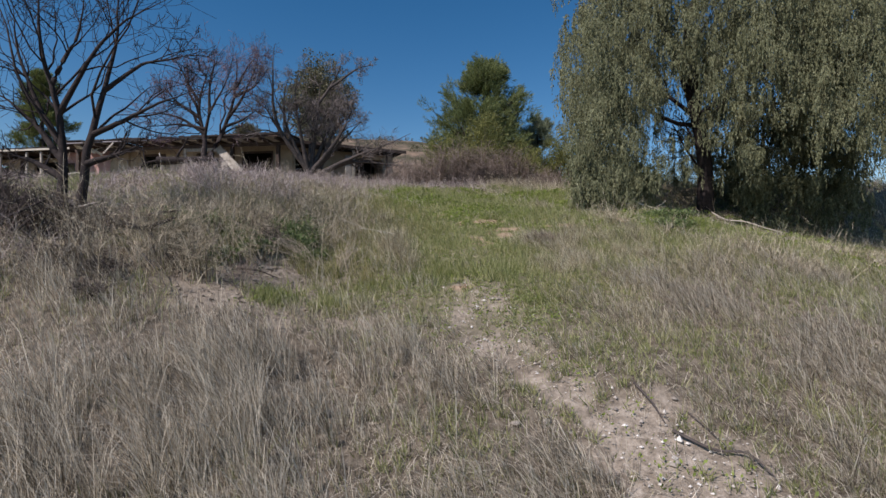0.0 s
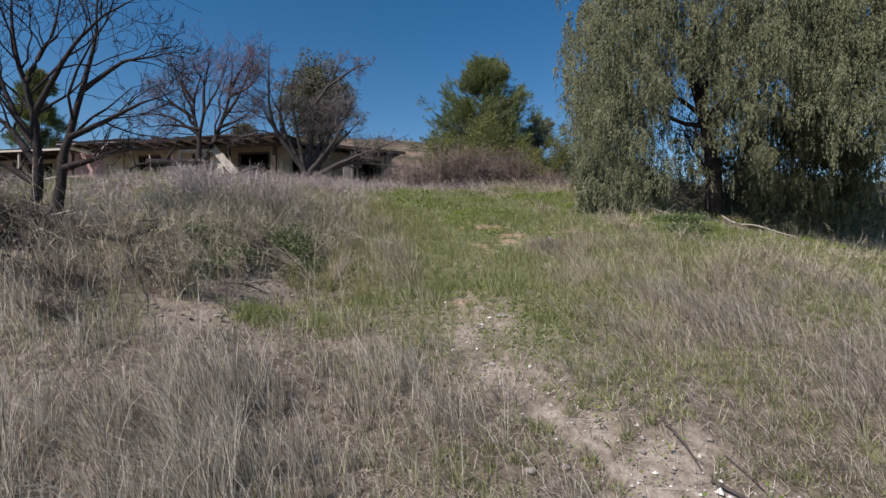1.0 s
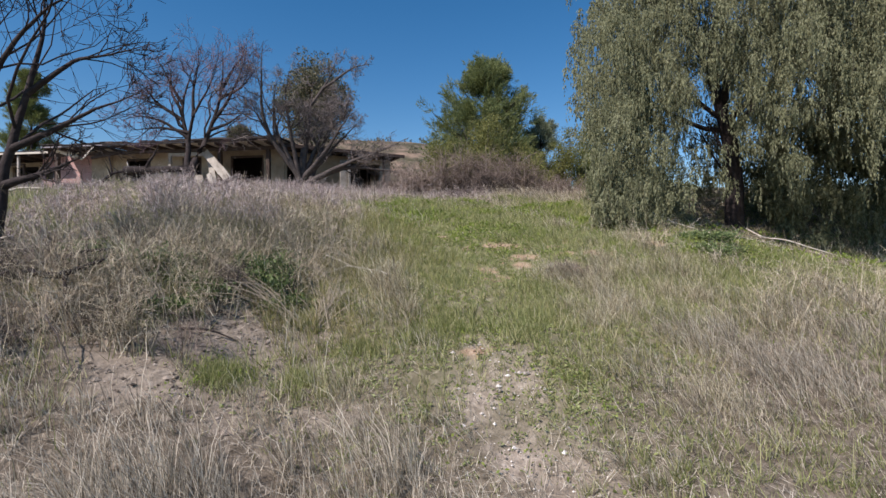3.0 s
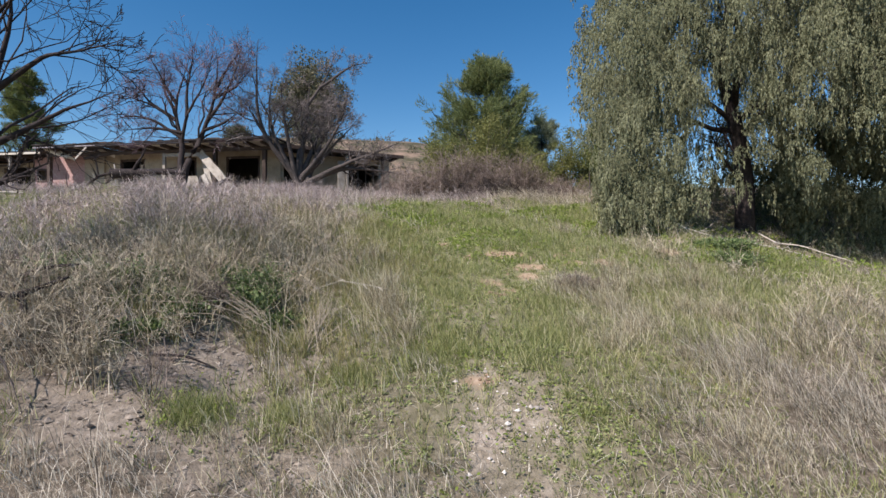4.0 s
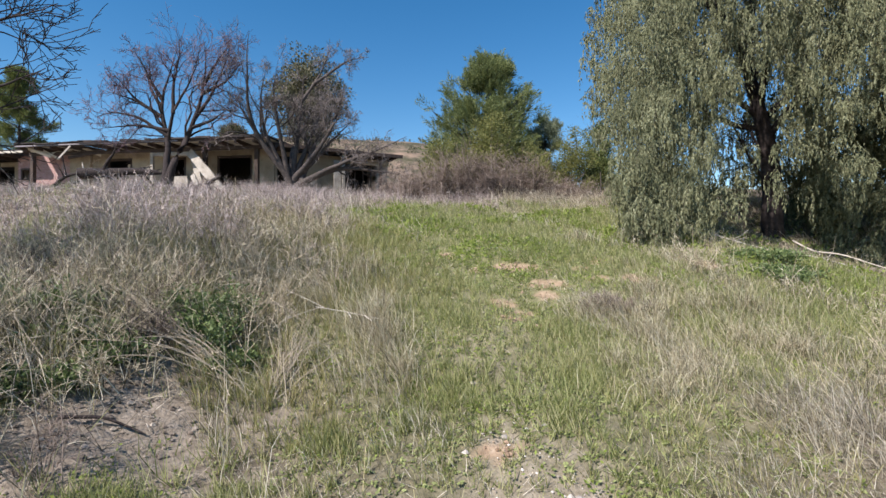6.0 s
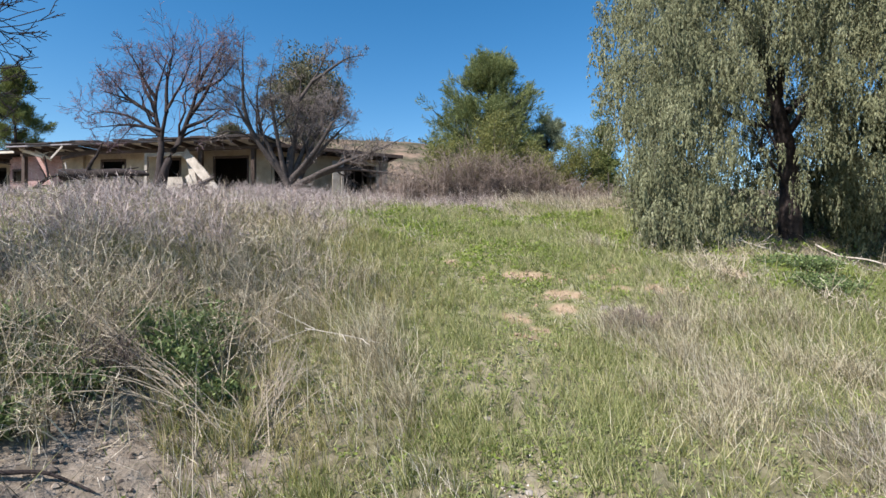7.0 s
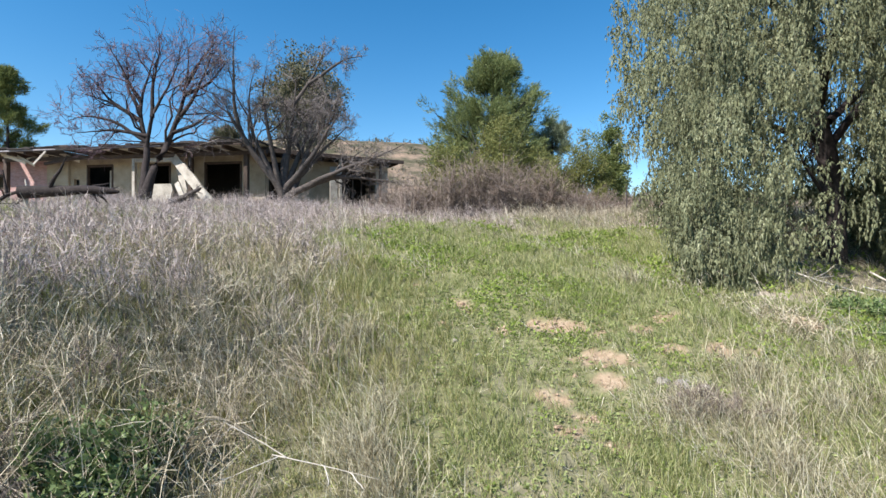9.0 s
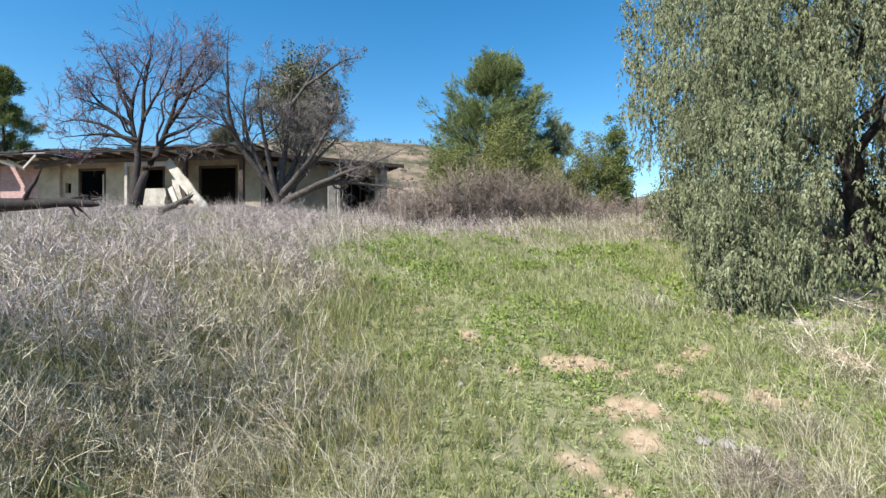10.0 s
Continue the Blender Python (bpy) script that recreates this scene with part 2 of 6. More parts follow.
def offshoots(curves, radii, count, length, spread, lift, k, thin=0.45, start=0.25, wild=0.12, flat=1.0):
    """Side branches of each curve: (n * count) curves of k points, and their radii."""
    n, kk, _ = curves.shape
    u = RNG.uniform(start, 0.97, (n, count))
    f = u * (kk - 1)
    i = np.clip(f.astype(int), 0, kk - 2)
    rows = np.arange(n)[:, None]
    w = (f - i)[..., None]
    root = curves[rows, i] * (1 - w) + curves[rows, i + 1] * w
    along = unit(curves[rows, i + 1] - curves[rows, i])
    side = RNG.normal(0, 1, (n, count, 3))
    side = unit(side - (side * along).sum(-1, keepdims=True) * along)
    way = unit(along * np.cos(spread) + side * np.sin(spread) * np.array([1, 1, flat]))
    whole = np.linalg.norm(np.diff(curves, axis=1), axis=2).sum(1)[:, None]
    size = length * whole * (1.15 - 0.6 * u) * RNG.uniform(0.6, 1.3, (n, count))
    out = [root]
    for _ in range(k - 1):
        way = unit(way + np.array([0, 0, lift]) / k + RNG.normal(0, wild, way.shape))
        out.append(out[-1] + way * (size / (k - 1))[..., None])
    r0 = (radii[rows, i] * (1 - w[..., 0]) + radii[rows, i + 1] * w[..., 0]) * thin
    taper = np.linspace(1, 0.2, k)
    return np.stack(out, 2).reshape(-1, k, 3), (r0[..., None] * taper).reshape(-1, k)


def ribbons(root, tip_way, height, width, bow, turn):
    """Tapering blades: roots (n, 3), leaning direction (n, 2), heights, widths, outward bow and facing. Five points and two faces each."""
    n = len(root)
    lean = np.concatenate([tip_way, np.zeros((n, 1))], 1)
    face = np.stack([np.cos(turn), np.sin(turn), np.zeros(n)], 1) * width[:, None] * 0.5
    up = np.array([0, 0, 1.0])
    mid = root + up * (height * 0.52)[:, None] + lean * (height * bow * 0.38)[:, None]
    tip = root + up * (height * np.clip(1 - 0.35 * bow, 0.1, 1))[:, None] + lean * (height * bow)[:, None]
    verts = np.stack([root - face, root + face, mid - face * 0.8, mid + face * 0.8, tip], 1).reshape(-1, 3)
    b = np.arange(n)[:, None] * 5
    return verts, b + [0, 1, 3, 2], b + [2, 3, 4]


def leaves(base, way, length, width):
    """Pointed leaves: four points each."""
    n = len(base)
    side = RNG.normal(0, 1, (n, 3))
    side = unit(np.cross(way, side)) * (width * 0.5)[:, None]
    mid = base + way * (length * 0.45)[:, None]
    verts = np.stack([base, mid + side, base + way * length[:, None], mid - side], 1).reshape(-1, 3)
    return verts, np.arange(n)[:, None] * 4 + [0, 1, 2, 3]


def needles(base, way, length, width):
    """Slim leaves of one face each."""
    n = len(base)
    side = unit(np.cross(way, RNG.normal(0, 1, (n, 3)))) * (width * 0.5)[:, None]
    low = base + way * (length * 0.15)[:, None]
    verts = np.stack([low + side, base + way * length[:, None], low - side], 1).reshape(-1, 3)
    return verts, np.arange(n)[:, None] * 3 + [0, 1, 2]


def boxed(bm, lo, hi, turn=None):
    """A box from corner to corner, its edges eased."""
    lo, hi = Vector(lo), Vector(hi)
    m = Matrix.Translation((lo + hi) / 2) @ Matrix.Diagonal((*(hi - lo), 1))
    if turn is not None:
        m = turn @ m
    made = bmesh.ops.create_cube(bm, size=1, matrix=m)["verts"]
    edges = list({e for v in made for e in v.link_edges})
    bmesh.ops.bevel(bm, geom=edges, offset=min(0.012, min(hi - lo) * 0.2), segments=1, affect="EDGES")


def box_part(name, lo, hi, mat, parent, label="", turn=None):
    bm = bmesh.new()
    boxed(bm, lo, hi, turn)
    return part(name, bm, mat, parent, label)


def thing(name, x, y, z, label, category, group="", turn=0.0):
    ob = new(name)
    ob.matrix_world = pose(x, y, z, 0, 0, turn)
    return tagged(ob, label, category, group)

# ground: height over the plan
BASE_Y = np.array([-60, -20, -4, 0, 4, 7.3, 8.3, 12, 13.1, 14.7, 19, 22.5, 26, 30, 40, 60, 100, 400, 3000.0])
BASE_Z = np.array([-13, -6.5, -2.4, -1.25, -0.1, 0.95, 1.22, 2.25, 2.58, 2.94, 3.85, 4.65, 4.95, 5.2, 5.7, 7.0, 9.0, 12, 40.0])


def smooth(a, b, v):
    u = np.clip((np.asarray(v, float) - a) / (b - a), 0, 1)
    return u * u * (3 - 2 * u)


def ripple(x, y):
    """Gentle unevenness in metres, from a few crossed waves."""
    return (0.05 * np.sin(1.3 * x + 0.7 * y + 1) + 0.04 * np.sin(-0.9 * x + 1.9 * y) + 0.022 * np.sin(3.1 * x + 1.1 * y + 2)
            + 0.018 * np.sin(1.2 * x - 3.7 * y) + 0.01 * np.sin(7.3 * x + 2.1 * y) * np.sin(6.1 * y - 1.7 * x))


def ground_z(x, y):
    x, y = np.asarray(x, float), np.asarray(y, float)
    z = (np.interp(y - 0.6, BASE_Y, BASE_Z) + np.interp(y, BASE_Y, BASE_Z) + np.interp(y + 0.6, BASE_Y, BASE_Z)) / 3
    z = z + smooth(-1.0, -6.5, x) * 0.85 * (1 - 0.9 * smooth(14, 22, y)) * smooth(2, 8, y)
    z = z + smooth(-2.0, -7.5, x) * smooth(19.5, 29, y) * 0.4 * (1 - smooth(60, 90, y))
    z = z + 0.4 * np.exp(-(((x + 9.8) / 3.2) ** 2) - ((y - 17.2) / 3.0) ** 2)
    drop = np.maximum(x - 6, 0) * 0.2 * (1 - smooth(18, 24, y))
    z = z - np.minimum(drop, 2.4)
    # a hollow beside the fallen trunk
    z = z - 0.75 * (1 - smooth(-12.2, -9.9, x)) * smooth(12.5, 15.5, y) * (1 - smooth(18.5, 22.5, y))
    far = np.hypot(x, y)
    bear = np.arctan2(x, y)
    hill = 23 * np.exp(-((bear + 0.17) / 0.3) ** 4) + 9 * np.exp(-((bear - 0.45) / 0.35) ** 2) + 8 * np.exp(-((bear + 0.9) / 0.5) ** 2)
    z = z + hill * smooth(75, 150, far) * (1 - 0.6 * smooth(200, 600, far))
    return z + ripple(x, y) * (1 - smooth(60, 90, far))


# ---- what grows where ----
PATH_Y = [2.0, 4.2, 5.0, 6.0, 7.0, 8.1, 10.0, 15.0, 21.0]
PATH_X = [3.2, 2.15, 1.6, 0.85, 0.6, 0.45, 0.45, 0.25, 0.2]
# bare reddish soil: x, y, half-width, half-depth
RED = [(-0.07, 13.99, 0.19, 0.36), (0.44, 13.03, 0.12, 0.08), (0.93, 13.2, 0.17, 0.11), (1.5, 13.11, 0.46, 0.19), (1.79, 12.92, 0.2, 0.17), (2.88, 13.25, 0.24, 0.23),
       (2.32, 12.93, 0.15, 0.13), (4.71, 13.06, 0.25, 0.36), (1.56, 12.07, 0.36, 0.2), (3.06, 12.14, 0.14, 0.16), (3.39, 12.03, 0.14, 0.16), (1.4, 11.59, 0.2, 0.19),
       (0.69, 11.28, 0.22, 0.13), (1.04, 10.97, 0.12, 0.06), (0.78, 10.72, 0.15, 0.09), (1.15, 10.55, 0.14, 0.08), (1.2, 13.16, 0.2, 0.1), (-0.38, 13.02, 0.12, 0.1), (2.4, 12.22, 0.18, 0.15), (-0.78, 15.2, 0.2, 0.2), (0.3, 8.0, 0.2, 0.14)]
# trodden or washed pale soil
PALE = [(1.02, 5.5, 0.2, 0.22), (1.4, 5.12, 0.3, 0.3), (1.8, 4.75, 0.42, 0.4), (1.98, 4.25, 0.55, 0.6), (2.05, 3.65, 0.62, 0.6), (2.15, 3.0, 0.7, 0.6), (5.5, 25.0, 0.9, 0.45), (0.36, 8.1, 0.16, 0.1), (0.82, 7.45, 0.2, 0.1),
        (0.3, 7.1, 0.2, 0.12), (0.55, 6.3, 0.26, 0.2), (5.3, 14.4, 0.5, 0.3)]


# worn soil under the bank
WORN = [(-2.9, 7.75, 1.05, 1.1), (-2.7, 8.3, 0.5, 0.35), (-3.4, 7.1, 0.8, 0.6), (-2.4, 6.9, 0.8, 0.5), (-1.6, 6.75, 0.5, 0.3), (-7.0, 8.5, 1.3, 0.8)]
# shaded bare litter under the weeping tree
UNDER = [(6.9, 15.4, 1.6, 0.8), (8.5, 14.8, 2.2, 1.1), (12.0, 15.5, 3.0, 1.5), (10.0, 17.5, 4.0, 2.0)]
BARE = PALE + WORN + UNDER
# straw tufts: x, y, radius, height, blades
TUFTS = [(-1.07, 10.2, 0.5, 0.7, 900), (-0.84, 9.8, 0.45, 0.6, 600), (-0.6, 9.25, 0.35, 0.5, 450), (-1.43, 12.4, 0.55, 0.6, 600), (-2.0, 10.8, 0.5, 0.6, 500), (-1.15, 7.1, 0.4, 0.5, 300),
         (-1.75, 6.65, 0.4, 0.4, 200), (-1.0, 10.9, 0.4, 0.55, 400), (2.1, 8.8, 0.6, 0.45, 600), (2.85, 7.05, 0.6, 0.4, 600), (1.95, 10.95, 0.5, 0.42, 500), (3.2, 12.75, 0.4, 0.28, 250),
         (3.6, 10.1, 0.6, 0.4, 600), (1.9, 9.65, 0.4, 0.35, 400), (3.55, 11.0, 0.6, 0.42, 600), (2.2, 11.05, 0.4, 0.4, 400), (2.7, 9.5, 0.5, 0.42, 500), (2.12, 11.0, 0.5, 0.4, 600),
         (3.75, 12.4, 0.4, 0.22, 250), (2.95, 14.8, 0.6, 0.45, 500), (-2.8, 13.9, 0.8, 0.7, 700), (4.2, 12.6, 0.4, 0.22, 200), (4.5, 8.8, 0.7, 0.4, 600), (2.6, 10.3, 0.7, 0.45, 1100), (3.1, 11.6, 0.7, 0.45, 1000), (4.2, 10.9, 0.8, 0.45, 1100), (4.0, 9.6, 0.8, 0.42, 1000), (2.9, 10.9, 0.6, 0.48, 800), (4.6, 11.9, 0.7, 0.42, 800), (2.5, 9.2, 0.6, 0.42, 800), (3.2, 8.3, 0.6, 0.4, 500), (-2.1, 6.9, 0.4, 0.4, 150)]


def blotches(spots, x, y):
    out = np.zeros(np.shape(x))
    wob = 0.24 * np.sin(5.1 * x + 2.3 * y) + 0.24 * np.sin(-3.7 * x + 6.3 * y + 1) + 0.2 * np.sin(13 * x + 9 * y) + 0.16 * np.sin(-19 * x + 23 * y)
    for a, b, rx, ry in spots:
        ry = ry * 0.85
        d = np.hypot((x - a) / rx, (y - b) / ry) + wob
        out = np.maximum(out, 1 - smooth(0.75, 1.25, d))
    return out


def patchy(x, y, a=0.0, s=1.0):
    """Uneven 0 to 1 field."""
    x, y = x * s, y * s
    v = np.sin(1.1 * x + 0.6 * y + a) + np.sin(-0.7 * x + 1.3 * y + 2.1 * a) + 0.7 * np.sin(2.3 * x + 1.9 * y + 3.7 * a) + 0.5 * np.sin(3.9 * x - 3.1 * y + a)
    return np.clip(0.5 + v / 4.4, 0, 1)


def path_amount(x, y):
    off = np.abs(x - np.interp(y, PATH_Y, PATH_X) + 0.12 * np.sin(2.1 * y))
    return (1 - smooth(0.3, 0.8, off)) * (1 - smooth(19, 22, y))


def left_edge(y):
    """Where the dead brush ends beside the path."""
    return np.interp(y, [6, 8, 9.5, 11.5, 14, 17, 20, 24], [-3.6, -3.0, -2.1, -1.9, -2.2, -2.8, -3.6, -4.8]) + 0.35 * np.sin(1.7 * y)


def meadow(x, y):
    """The green strip beside the path higher up."""
    left = smooth(left_edge(y) - 0.6, left_edge(y) + 1.6, x + 0.5 * (patchy(x, y, 2.2, 1.6) - 0.5))
    start = 6.2 + 0.8 * np.clip(np.abs(x - 0.6) - 0.6, 0, 4)
    return left * (1 - 0.8 * smooth(4.8, 6.5, x) * smooth(13.2, 14.5, y)) * smooth(start - 1.5, start + 2.5, y + 1.5 * (patchy(x, y, 7.7, 1.1) - 0.5)) * (1 - smooth(18.5, 22.5, y))


# ---- ground sheet ----
def spaced(lo, fine_lo, fine_hi, hi, step, rate=1.16):
    mid = list(np.arange(fine_lo, fine_hi, step))
    out, s = [mid[-1]], step
    while out[-1] < hi:
        s *= rate
        out.append(out[-1] + s)
    back, s = [mid[0]], step
    while back[-1] > lo:
        s *= rate
        back.append(back[-1] - s)
    return np.array(back[:0:-1] + mid + out[1:])


def build_ground():
    xs, ys = spaced(-3000, -9, 9, 3000, 0.1), spaced(-1500, 2.5, 17, 3000, 0.08)
    gx, gy = np.meshgrid(xs, ys)
    x, y = gx.ravel(), gy.ravel()
    red, pale = 0.9 * blotches(RED, x, y), np.maximum(blotches(PALE, x, y), 0.55 * blotches(WORN, x, y))
    pale = np.maximum(pale, 0.75 * path_amount(x, y) * smooth(5, 6.5, y) * (1 - 0.6 * smooth(7.2, 8.2, y)) * (1 - smooth(11, 15, y)) * (0.3 + 0.7 * smooth(0.3, 0.65, patchy(x, y, 2.7, 2.2))))
    z = ground_z(x, y) - 0.02 * red - 0.015 * pale
    near = (1 - smooth(20, 30, np.hypot(x, y)))
    z = z + near * (0.012 * np.sin(17 * x + 5 * y) * np.sin(13 * y - 4 * x) + RNG.normal(0, 0.007, len(x)))
    nx, ny = len(xs), len(ys)
    i, j = np.meshgrid(np.arange(nx - 1), np.arange(ny - 1))
    b = (j * nx + i).ravel()
    me = mesh_from("ground", np.stack([x, y, z], 1), np.stack([b, b + 1, b + nx + 1, b + nx], 1), mat=SOIL, smooth_faces=True)
    fields = {"red": red, "pale": pale, "mossy": np.clip(meadow(x, y) * 0.8 * (0.6 + 0.4 * smooth(8.5, 11.5, y)) , 0, 1), "distant": smooth(35, 90, np.hypot(x, y))}
    for key, v in fields.items():
        me.attributes.new(key, "FLOAT", "POINT").data.foreach_set("value", v.astype(np.float32))
    tagged(new("ground", me), "sloping dry earth with leaf litter and bare patches", "ground", kind="structure")


build_ground()


# ---- grass, weeds and dead brush ----
def scattered(count, y0, y1, power, side=1.0):
    """Random places over the widening field ahead, thinning out with distance."""
    u = RNG.random(count)
    y = (y0 ** (1 - power) + u * (y1 ** (1 - power) - y0 ** (1 - power))) ** (1 / (1 - power))
    x = RNG.uniform(-1, 1, count) * (y * 0.95 * side + 0.8)
    return x, y


def kept(x, y, chance):
    k = RNG.random(len(x)) < chance
    return x[k], y[k]


def clumped(x, y, reach):
    """Draws places together into tufts."""
    c = 0.22
    cx, cy = np.floor(x / c), np.floor(y / c)
    hx = (np.sin(cx * 12.9898 + cy * 78.233) * 43758.5453) % 1
    hy = (np.sin(cx * 39.346 + cy * 11.135) * 24634.6345) % 1
    tx, ty = (cx + hx) * c, (cy + hy) * c
    return x + (tx - x) * reach, y + (ty - y) * reach


def blade_field(name, x, y, height, width, lean, bow, mat, label, category):
    n = len(x)
    root = np.stack([x, y, ground_z(x, y) - 0.015], 1)
    a = RNG.uniform(0, 2 * np.pi, n)
    way = np.stack([np.cos(a), np.sin(a)], 1) * RNG.uniform(0.3, 1.1, (n, 1)) + np.array(lean)
    w = width * np.clip(np.hypot(x, y - 4) / 9, 0.95, 1.45)
    v, q, t = ribbons(root, way, height, w, RNG.uniform(0.4, 1.5, n) * bow, RNG.uniform(0, np.pi, n))
    return tagged(new(name, mesh_from(name, v, q, t, mat)), label, category, kind="stuff")


def sow():
    # pale dry grass
    x, y = scattered(640000, 2.6, 34, 0.45)
    x, y = clumped(x, y, RNG.beta(1.2, 1.2, len(x)) * 0.9)
    bare = np.maximum(blotches(RED, x, y), blotches(BARE, x, y))
    inside = smooth(left_edge(y) - 0.2, left_edge(y) + 0.5, x)
    tuft = smooth(0.58, 0.72, patchy(x, y, 4.0, 1.7))
    thick = 0.12 + 1.1 * patchy(x, y, 1.0, 1.5) ** 1.4
    thick *= 1 - (0.72 + 0.14 * smooth(12, 15, y)) * meadow(x, y) * (1 - 0.6 * tuft)
    thick *= 1 - 0.92 * path_amount(x, y)
    thick *= 1 - 0.97 * bare
    thick *= 0.3 + 0.85 * smooth(0.3, 0.58, patchy(x, y, 12.0, 3.1))
    thick *= 1 - 0.62 * smooth(6.3, 7.3, y) * (1 - smooth(-1.3, -0.4, x))
    thick *= np.where(y > 9, 0.12 + 0.88 * np.maximum(inside, 1 - smooth(8.5, 11, y)), 1)
    thick *= 1 - 0.6 * smooth(19, 23, y) * (x < 0)
    thick *= 1 - 0.8 * smooth(5.0, 8.0, np.hypot(x - 9.6, y - 18.3) * -1 + 12)
    x, y = kept(x, y, np.clip(thick, 0, 1))
    tall = np.where(x < np.interp(y, PATH_Y, PATH_X), 0.4, 0.29) * (1 - 0.4 * meadow(x, y)) * (0.5 + 0.85 * patchy(x, y, 2.0, 1.3))
    tall = tall * (1 + 0.25 * smooth(15, 24, y)) * RNG.lognormal(0, 0.45, len(x))
    beside = np.abs(x - np.interp(y, PATH_Y, PATH_X))
    tall = tall * (0.5 + 0.5 * smooth(0.6, 1.9, beside))
    tall = tall * (0.65 + 0.5 * smooth(0.3, 0.6, patchy(x, y, 12.0, 3.1))) * (1 - 0.5 * blotches([(-2.8, 7.1, 1.8, 1.7)], x, y))
    tall = np.where(RNG.random(len(x)) < 0.04, tall * 1.6, tall)
    blade_field("dry_grass", x, y, np.minimum(tall, 0.95), RNG.uniform(0.003, 0.0065, len(x)), np.stack([np.where(x < 0, -0.45, -0.8), np.full(len(x), -0.15)], 1), np.where(x < 0, 0.65, 0.85), DRY, "pale dry grass in wispy uneven tufts on the slope", "dry grass")
    # the same grass behind, down the slope
    x, y = RNG.uniform(-8, 8, 12000), RNG.uniform(-5, 3, 12000)
    x, y = clumped(x, y, RNG.beta(1.2, 1.2, len(x)) * 0.9)
    x, y = kept(x, y, (0.2 + 0.8 * patchy(x, y, 1.0, 1.5)) * (1 - 0.95 * blotches(PALE, x, y)))
    blade_field("dry_grass", x, y, 0.3 * RNG.lognormal(0, 0.4, len(x)), RNG.uniform(0.004, 0.008, len(x)), (-0.5, -0.15), 0.75, DRY, "pale dry grass down the slope below the path", "dry grass")
    # taller straw tufts
    x, y, tall = [], [], []
    for a, b, r, h, n in TUFTS:
        n = int(n * 0.75)
        d = np.abs(RNG.normal(0, 0.55, n)) * r
        g = RNG.uniform(0, 2 * np.pi, n)
        x.append(a + d * np.cos(g))
        y.append(b + d * np.sin(g))
        tall.append(h * RNG.uniform(0.45, 1.15, n))
    x, y, tall = np.concatenate(x), np.concatenate(y), np.concatenate(tall)
    blade_field("straw_tufts", x, y, tall, RNG.uniform(0.003, 0.006, len(x)), (-0.3, -0.1), 1.0, STRAW, "taller pale straw tufts beside the path", "dry grass")
    # flattened straw lying on the soil
    x, y = scattered(100000, 2.8, 24, 0.5)
    x, y = kept(x, y, np.clip((0.25 + 0.75 * patchy(x, y, 3.3, 1.9)) * (1 - 0.85 * meadow(x, y)) * (1 - 0.6 * blotches(RED, x, y)) * (1 - 0.85 * blotches(BARE, x, y)), 0, 1))
    straw_litter(x, y)
    # fresh green grass
    x, y = scattered(1100000, 2.6, 26, 0.4)
    x, y = clumped(x, y, RNG.beta(1.2, 1.2, len(x)) * 0.8)
    bare = np.maximum(blotches(RED, x, y), blotches(BARE, x, y))
    under = (1 - smooth(12, 15.5, y)) * smooth(7.5, 9, y) * (x < left_edge(y) + 0.6)
    thick = 1.0 * meadow(x, y) * (0.7 + 0.3 * smooth(8.5, 11.5, y)) + 0.3 * patchy(x, y, 5.0, 0.8) ** 2 + 0.6 * under * patchy(x, y, 1.5, 0.9) + 0.18 * (x > 1)
    for a, b, r in [(-2.4, 7.2, 0.55), (-3.4, 7.3, 0.35), (-1.3, 7.4, 0.5), (-4.3, 8.5, 0.6), (-3.6, 10.3, 1.2), (6.0, 13.0, 1.2), (5.0, 10.5, 1.0)]:
        thick = thick + 1.1 * (1 - smooth(0.4, 1.0, np.hypot(x - a, y - b) / r))
    thick = thick * (0.25 + 1.0 * patchy(x, y, 3.0, 2.3) ** 1.2) * (1 - 0.95 * bare) * (1 - 0.3 * smooth(6.5, 7.5, y) * (1 - smooth(7.6, 8.6, y)) * smooth(-1.2, -0.4, x)) * (1 - 0.2 * (1 - smooth(11.5, 14, y))) * (1 - 0.5 * smooth(1.6, 2.4, x) * (1 - smooth(4.5, 5.5, x)) * smooth(7.8, 8.8, y) * (1 - smooth(12, 13, y))) * (1 - 0.7 * path_amount(x, y) * smooth(5, 6, y) * (1 - 0.6 * smooth(7.2, 8.2, y)) * (1 - smooth(12, 16, y)))
    x, y = kept(x, y, np.clip(thick, 0, 1))
    tall = (0.05 + 0.12 * patchy(x, y, 6.0, 1.3)) * (1 + 0.8 * (1 - smooth(left_edge(y), left_edge(y) + 1.2, x))) * RNG.lognormal(0, 0.4, len(x))
    for a, b, r, n in [(-2.45, 7.15, 0.32, 1500), (-1.7, 7.45, 0.25, 700), (-3.9, 7.95, 0.25, 900), (-2.1, 8.9, 0.25, 600), (-1.2, 8.2, 0.3, 700), (0.0, 10.4, 0.5, 1200), (1.5, 10.4, 0.4, 1000), (-0.2, 8.9, 0.5, 1200), (1.3, 9.2, 0.5, 1000), (0.9, 8.3, 0.4, 800), (3.3, 9.2, 0.5, 900), (5.2, 11.8, 0.7, 1400), (2.0, 13.9, 0.5, 900)]:
        x, y = np.r_[x, a + RNG.normal(0, 0.5 * r, n)], np.r_[y, b + RNG.normal(0, 0.5 * r, n)]
        tall = np.r_[tall, RNG.uniform(0.07, 0.2, n)]
    root = np.stack([x, y, ground_z(x, y) - 0.01], 1)
    lean = RNG.normal(0, 0.45, (len(x), 2)) - np.array([0.1, 0])
